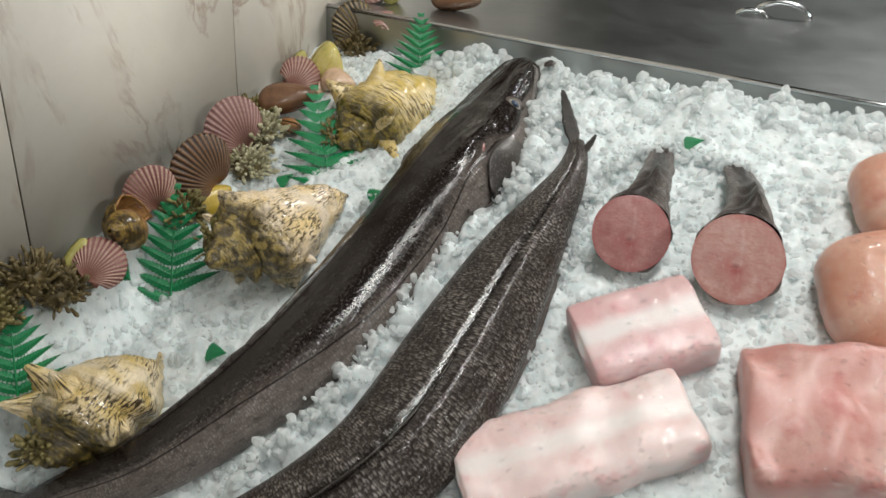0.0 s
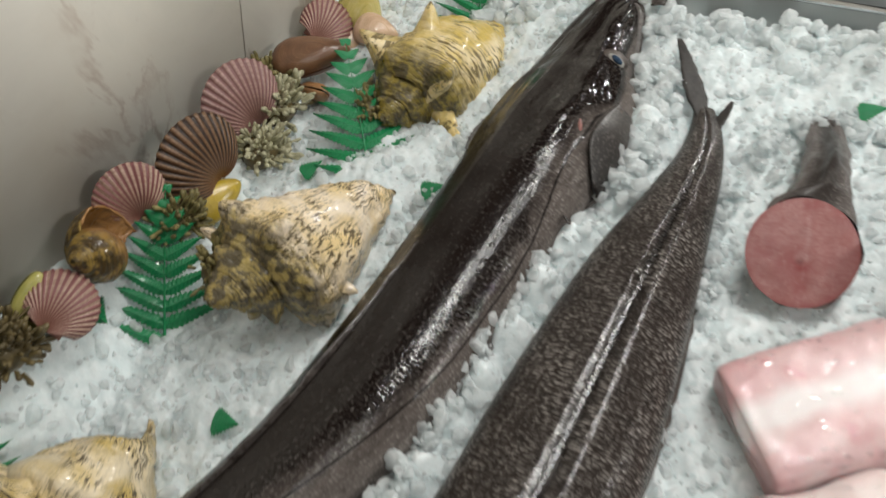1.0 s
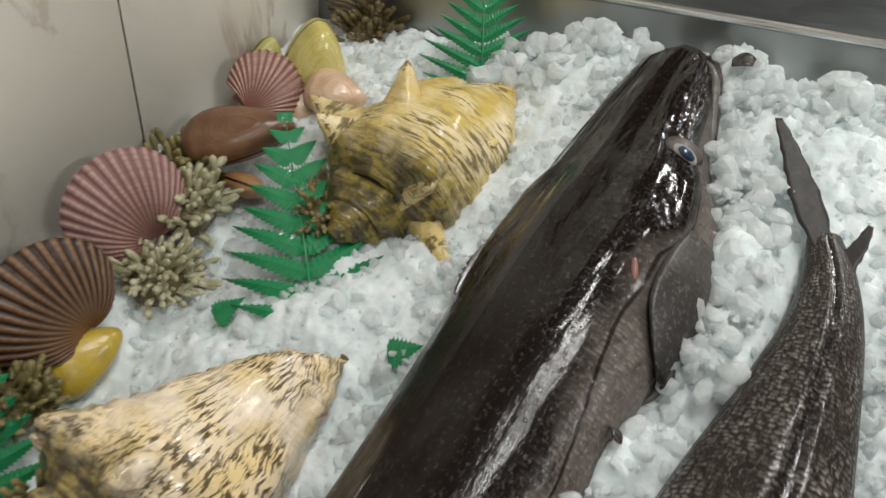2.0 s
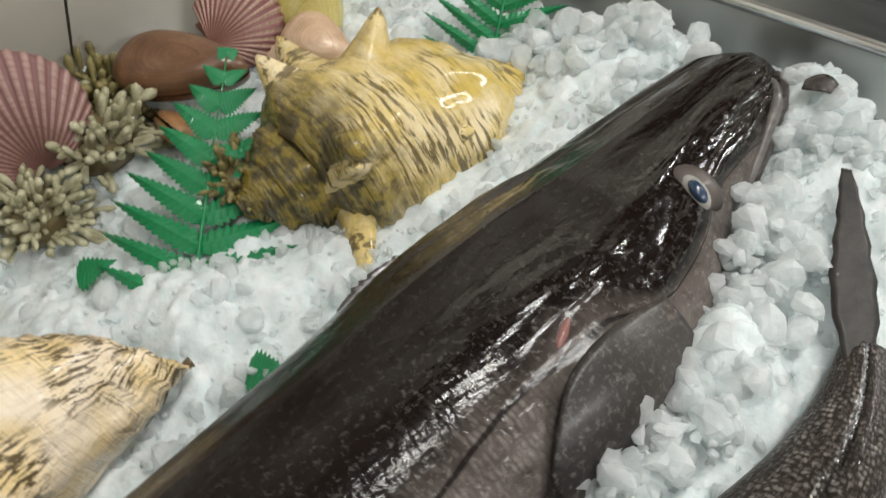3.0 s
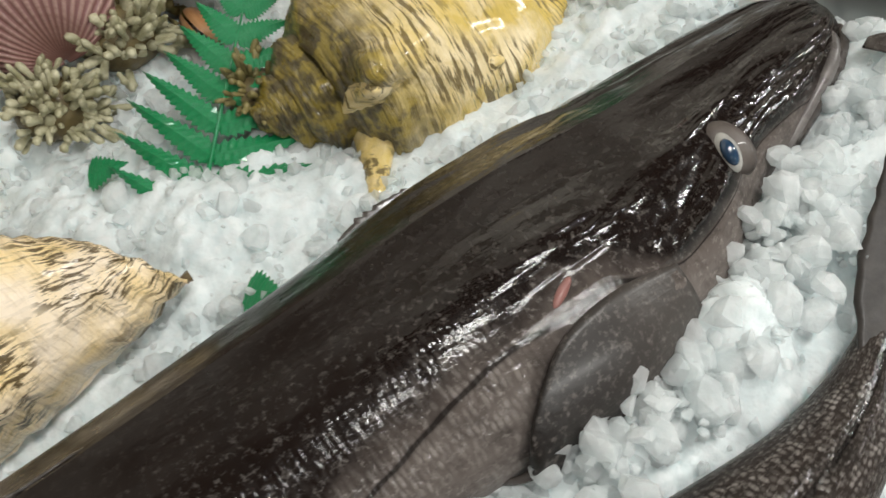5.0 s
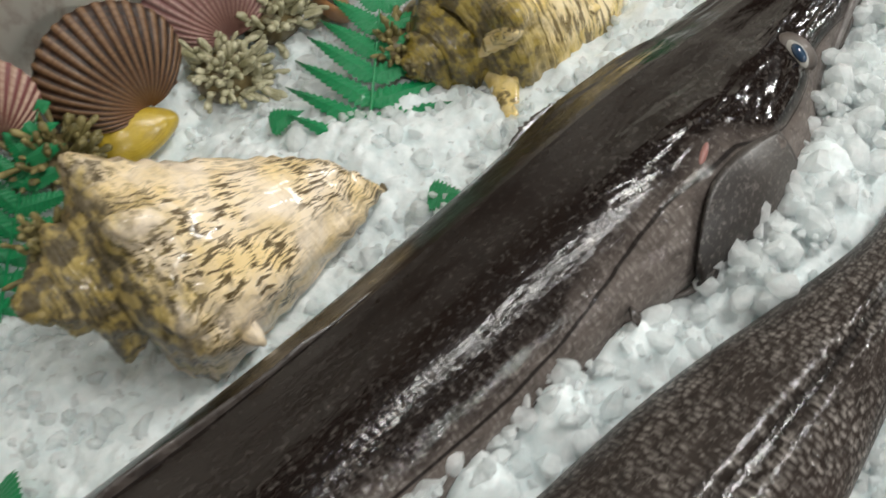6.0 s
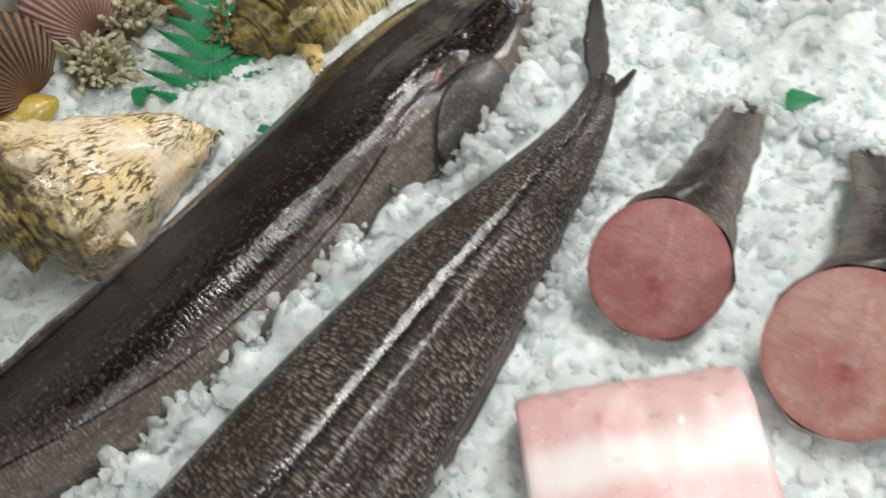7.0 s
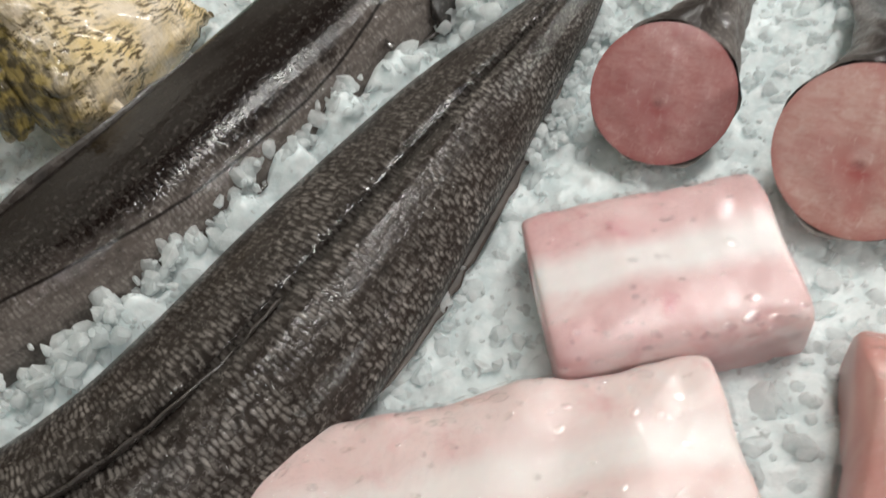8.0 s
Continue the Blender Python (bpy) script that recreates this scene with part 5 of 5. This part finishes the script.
CORAL_PALE = make_wet("pale_coral", (0.20, 0.19, 0.09), (0.66, 0.62, 0.44), 75, 0.5, 0.1, bumpy=0.6)
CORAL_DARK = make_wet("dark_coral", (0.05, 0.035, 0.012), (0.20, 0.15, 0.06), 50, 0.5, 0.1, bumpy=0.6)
CORAL_OLIVE = make_wet("olive_coral", (0.05, 0.045, 0.012), (0.34, 0.28, 0.11), 60, 0.5, 0.1, bumpy=0.6)
coral((-0.720, 1.165, 0.945), 0.070, CORAL_PALE, "pale green branching coral clump beside a scallop", 1)
coral((-0.705, 1.105, 0.912), 0.063, CORAL_PALE, "pale yellowish coral clump on the ice edge", 2)
coral((-0.745, 0.695, 0.893), 0.062, CORAL_DARK, "dark brown coral clump against the wall", 3)
coral((-0.735, 0.728, 0.862), 0.060, CORAL_DARK, "dark brown knobbly coral clump on ice", 4)
coral((-0.710, 0.950, 0.890), 0.056, CORAL_OLIVE, "olive coral clump behind the fern", 5)
coral((-0.752, 1.190, 0.955), 0.063, CORAL_OLIVE, "olive mossy coral clump at the wall", 6)
coral((-0.700, 1.455, 1.020), 0.070, CORAL_DARK, "dark coral clump under the scallop", 7)
coral((-0.752, 0.640, 0.868), 0.060, CORAL_OLIVE, "olive brown coral clump at the wall", 8)
coral((-0.600, 1.200, 0.952), 0.050, CORAL_OLIVE, "olive barnacle clump on the golden conch spire", 9, 110)
coral((-0.655, 0.600, 0.735), 0.059, CORAL_OLIVE, "olive barnacle clump on the olive conch spire", 10, 110)
coral((-0.602, 0.892, 0.900), 0.052, CORAL_OLIVE, "olive barnacle clump on the cream conch spire", 11, 110)


# ---- plastic ferns ----
def make_fern_mat():
    k = Mat("green_plastic", 0.3, Coat_Weight=0.2)
    o = k.coord()
    k.set("Base Color", k.ramp(k.noise(50, 4, o), (0.3, (0.003, 0.17, 0.055)), (0.7, (0.008, 0.26, 0.090))))
    k.set("Normal", k.bump(k.noise(260, 3, o), 0.35, 0.001))
    return k.m


FERN = make_fern_mat()


def leaflet_mesh(name="leaflet", wide=0.22, n=26, drop=0.35):
    """One toothed leaflet along x, one unit long, with a raised midrib and side veins."""
    verts, faces = [], []
    for i in range(n + 1):
        f = i / n
        w = wide * (min(1.0, 0.55 + 3.0 * f) * (1 - f ** 2.2) ** 0.9) * (1.0 - drop * f)
        tooth = 0.80 if i % 2 else 1.10
        lean = 0.022 if i % 2 else 0.0
        z = 0.06 * math.sin(f * 2.4)
        vein = 0.006 if i % 2 else -0.004
        verts += [(f - lean, -w * tooth, z - 0.03), (f - lean / 2, -w * 0.5, z - 0.012 + vein), (f, 0, z + 0.014), (f - lean / 2, w * 0.5, z - 0.012 + vein), (f - lean, w * tooth, z - 0.03)]
    for i in range(n):
        a, b = 5 * i, 5 * (i + 1)
        faces += [(a + q, b + q, b + q + 1, a + q + 1) for q in range(4)]
    low = len(verts)
    verts += [(x, y, z - 0.02) for x, y, z in verts]
    faces += [tuple(low + k for k in reversed(q)) for q in list(faces)]
    me = bpy.data.meshes.new(name)
    me.from_pydata(verts, [], faces)
    me.materials.append(FERN)
    return me


LEAFLET = leaflet_mesh()
TORN = leaflet_mesh("torn_leaf", 0.36, 18, 0.6)


def fern(base, tip, out, half, label, pairs=10, curl=0.004):
    """A flat fern frond: a stem with toothed leaflets in pairs that shorten towards the tip."""
    base, tip = Vector(base), Vector(tip)
    up = (tip - base).normalized()
    out = Vector(out)
    out = (out - up * out.dot(up)).normalized()
    side = up.cross(out).normalized()
    ln = (tip - base).length
    root = thing("fern_frond", base, label, "fern", "plastic ferns in the ice")

    def stem(i, j):
        f, a = i / 20, 2 * math.pi * j / 6
        w = 0.0020 * (1 - 0.75 * f)
        return tuple(up * (ln * f - 0.012) + out * (curl * math.sin(math.pi * f) + w * math.cos(a)) + side * w * math.sin(a))
    v, f = grid(21, 6, stem, wrap=True, cap=True)
    mesh_ob("stem", v, f, FERN, root)
    for n in range(pairs):
        f = 0.06 + 0.92 * n / (pairs - 1)
        size = half * (1.02 - f) ** 0.85 * (0.75 + 0.25 * smoothstep(0.0, 0.2, f)) + 0.004
        for sg in (-1, 1):
            ob = new("leaflet", LEAFLET)
            ob.parent = root
            d = (side * sg + up * (0.33 + 0.46 * f) + out * (0.07 * ((n * 7 + sg) % 3 - 1) - 0.10)).normalized()
            zz = (out - d * out.dot(d)).normalized()
            yy = zz.cross(d)
            m = Matrix((d, yy, zz)).transposed().to_4x4()
            w = ln / pairs * (2.3 if n < pairs - 2 else 1.6)
            ob.matrix_local = Matrix.Translation(up * (ln * f - 0.006) + out * curl * math.sin(math.pi * f)) @ m @ Matrix.Diagonal((size, w, size, 1))
    return root


fern((-0.560, 1.126, 0.899), (-0.661, 1.240, 1.026), (0.45, -0.55, 0.85), 0.084, "green plastic fern frond standing in the ice by the golden conch")
fern((-0.672, 0.864, 0.790), (-0.718, 0.952, 0.942), (0.50, -0.70, 0.60), 0.086, "green plastic fern frond standing beside the cream conch")
fern((-0.540, 1.395, 1.005), (-0.562, 1.440, 1.125), (0.45, -0.80, 0.30), 0.075, "green plastic fern frond behind the golden conch")
fern((-0.700, 0.615, 0.770), (-0.748, 0.668, 0.898), (0.65, -0.70, 0.35), 0.072, "green plastic fern frond beside the olive conch")


def leaf_bit(x, y, turn, size, label, lift=0.012):
    m = Matrix.Translation((x, y, ice_z(x, y) + lift)) @ PLANE_N.to_track_quat("Z", "Y").to_matrix().to_4x4() @ pose(0, 0, 0, 12, -8, turn) @ Matrix.Diagonal((size, size * 1.35, size, 1))
    ob = new("fern_piece", TORN)
    ob.matrix_world = m
    tagged(ob, label, "fern piece", "loose fern pieces")


leaf_bit(-0.636, 1.092, 60, 0.030, "torn green plastic fern piece sunk in ice")
leaf_bit(-0.484, 1.110, 35, 0.030, "torn green plastic fern piece beside the black fish")
leaf_bit(-0.560, 0.802, 15, 0.034, "torn green plastic fern piece on bare ice")
leaf_bit(-0.730, 0.827, -10, 0.042, "torn green plastic fern piece below the frond")
leaf_bit(-0.054, 1.308, 25, 0.030, "torn green plastic fern piece near the tail cuts", 0.020)
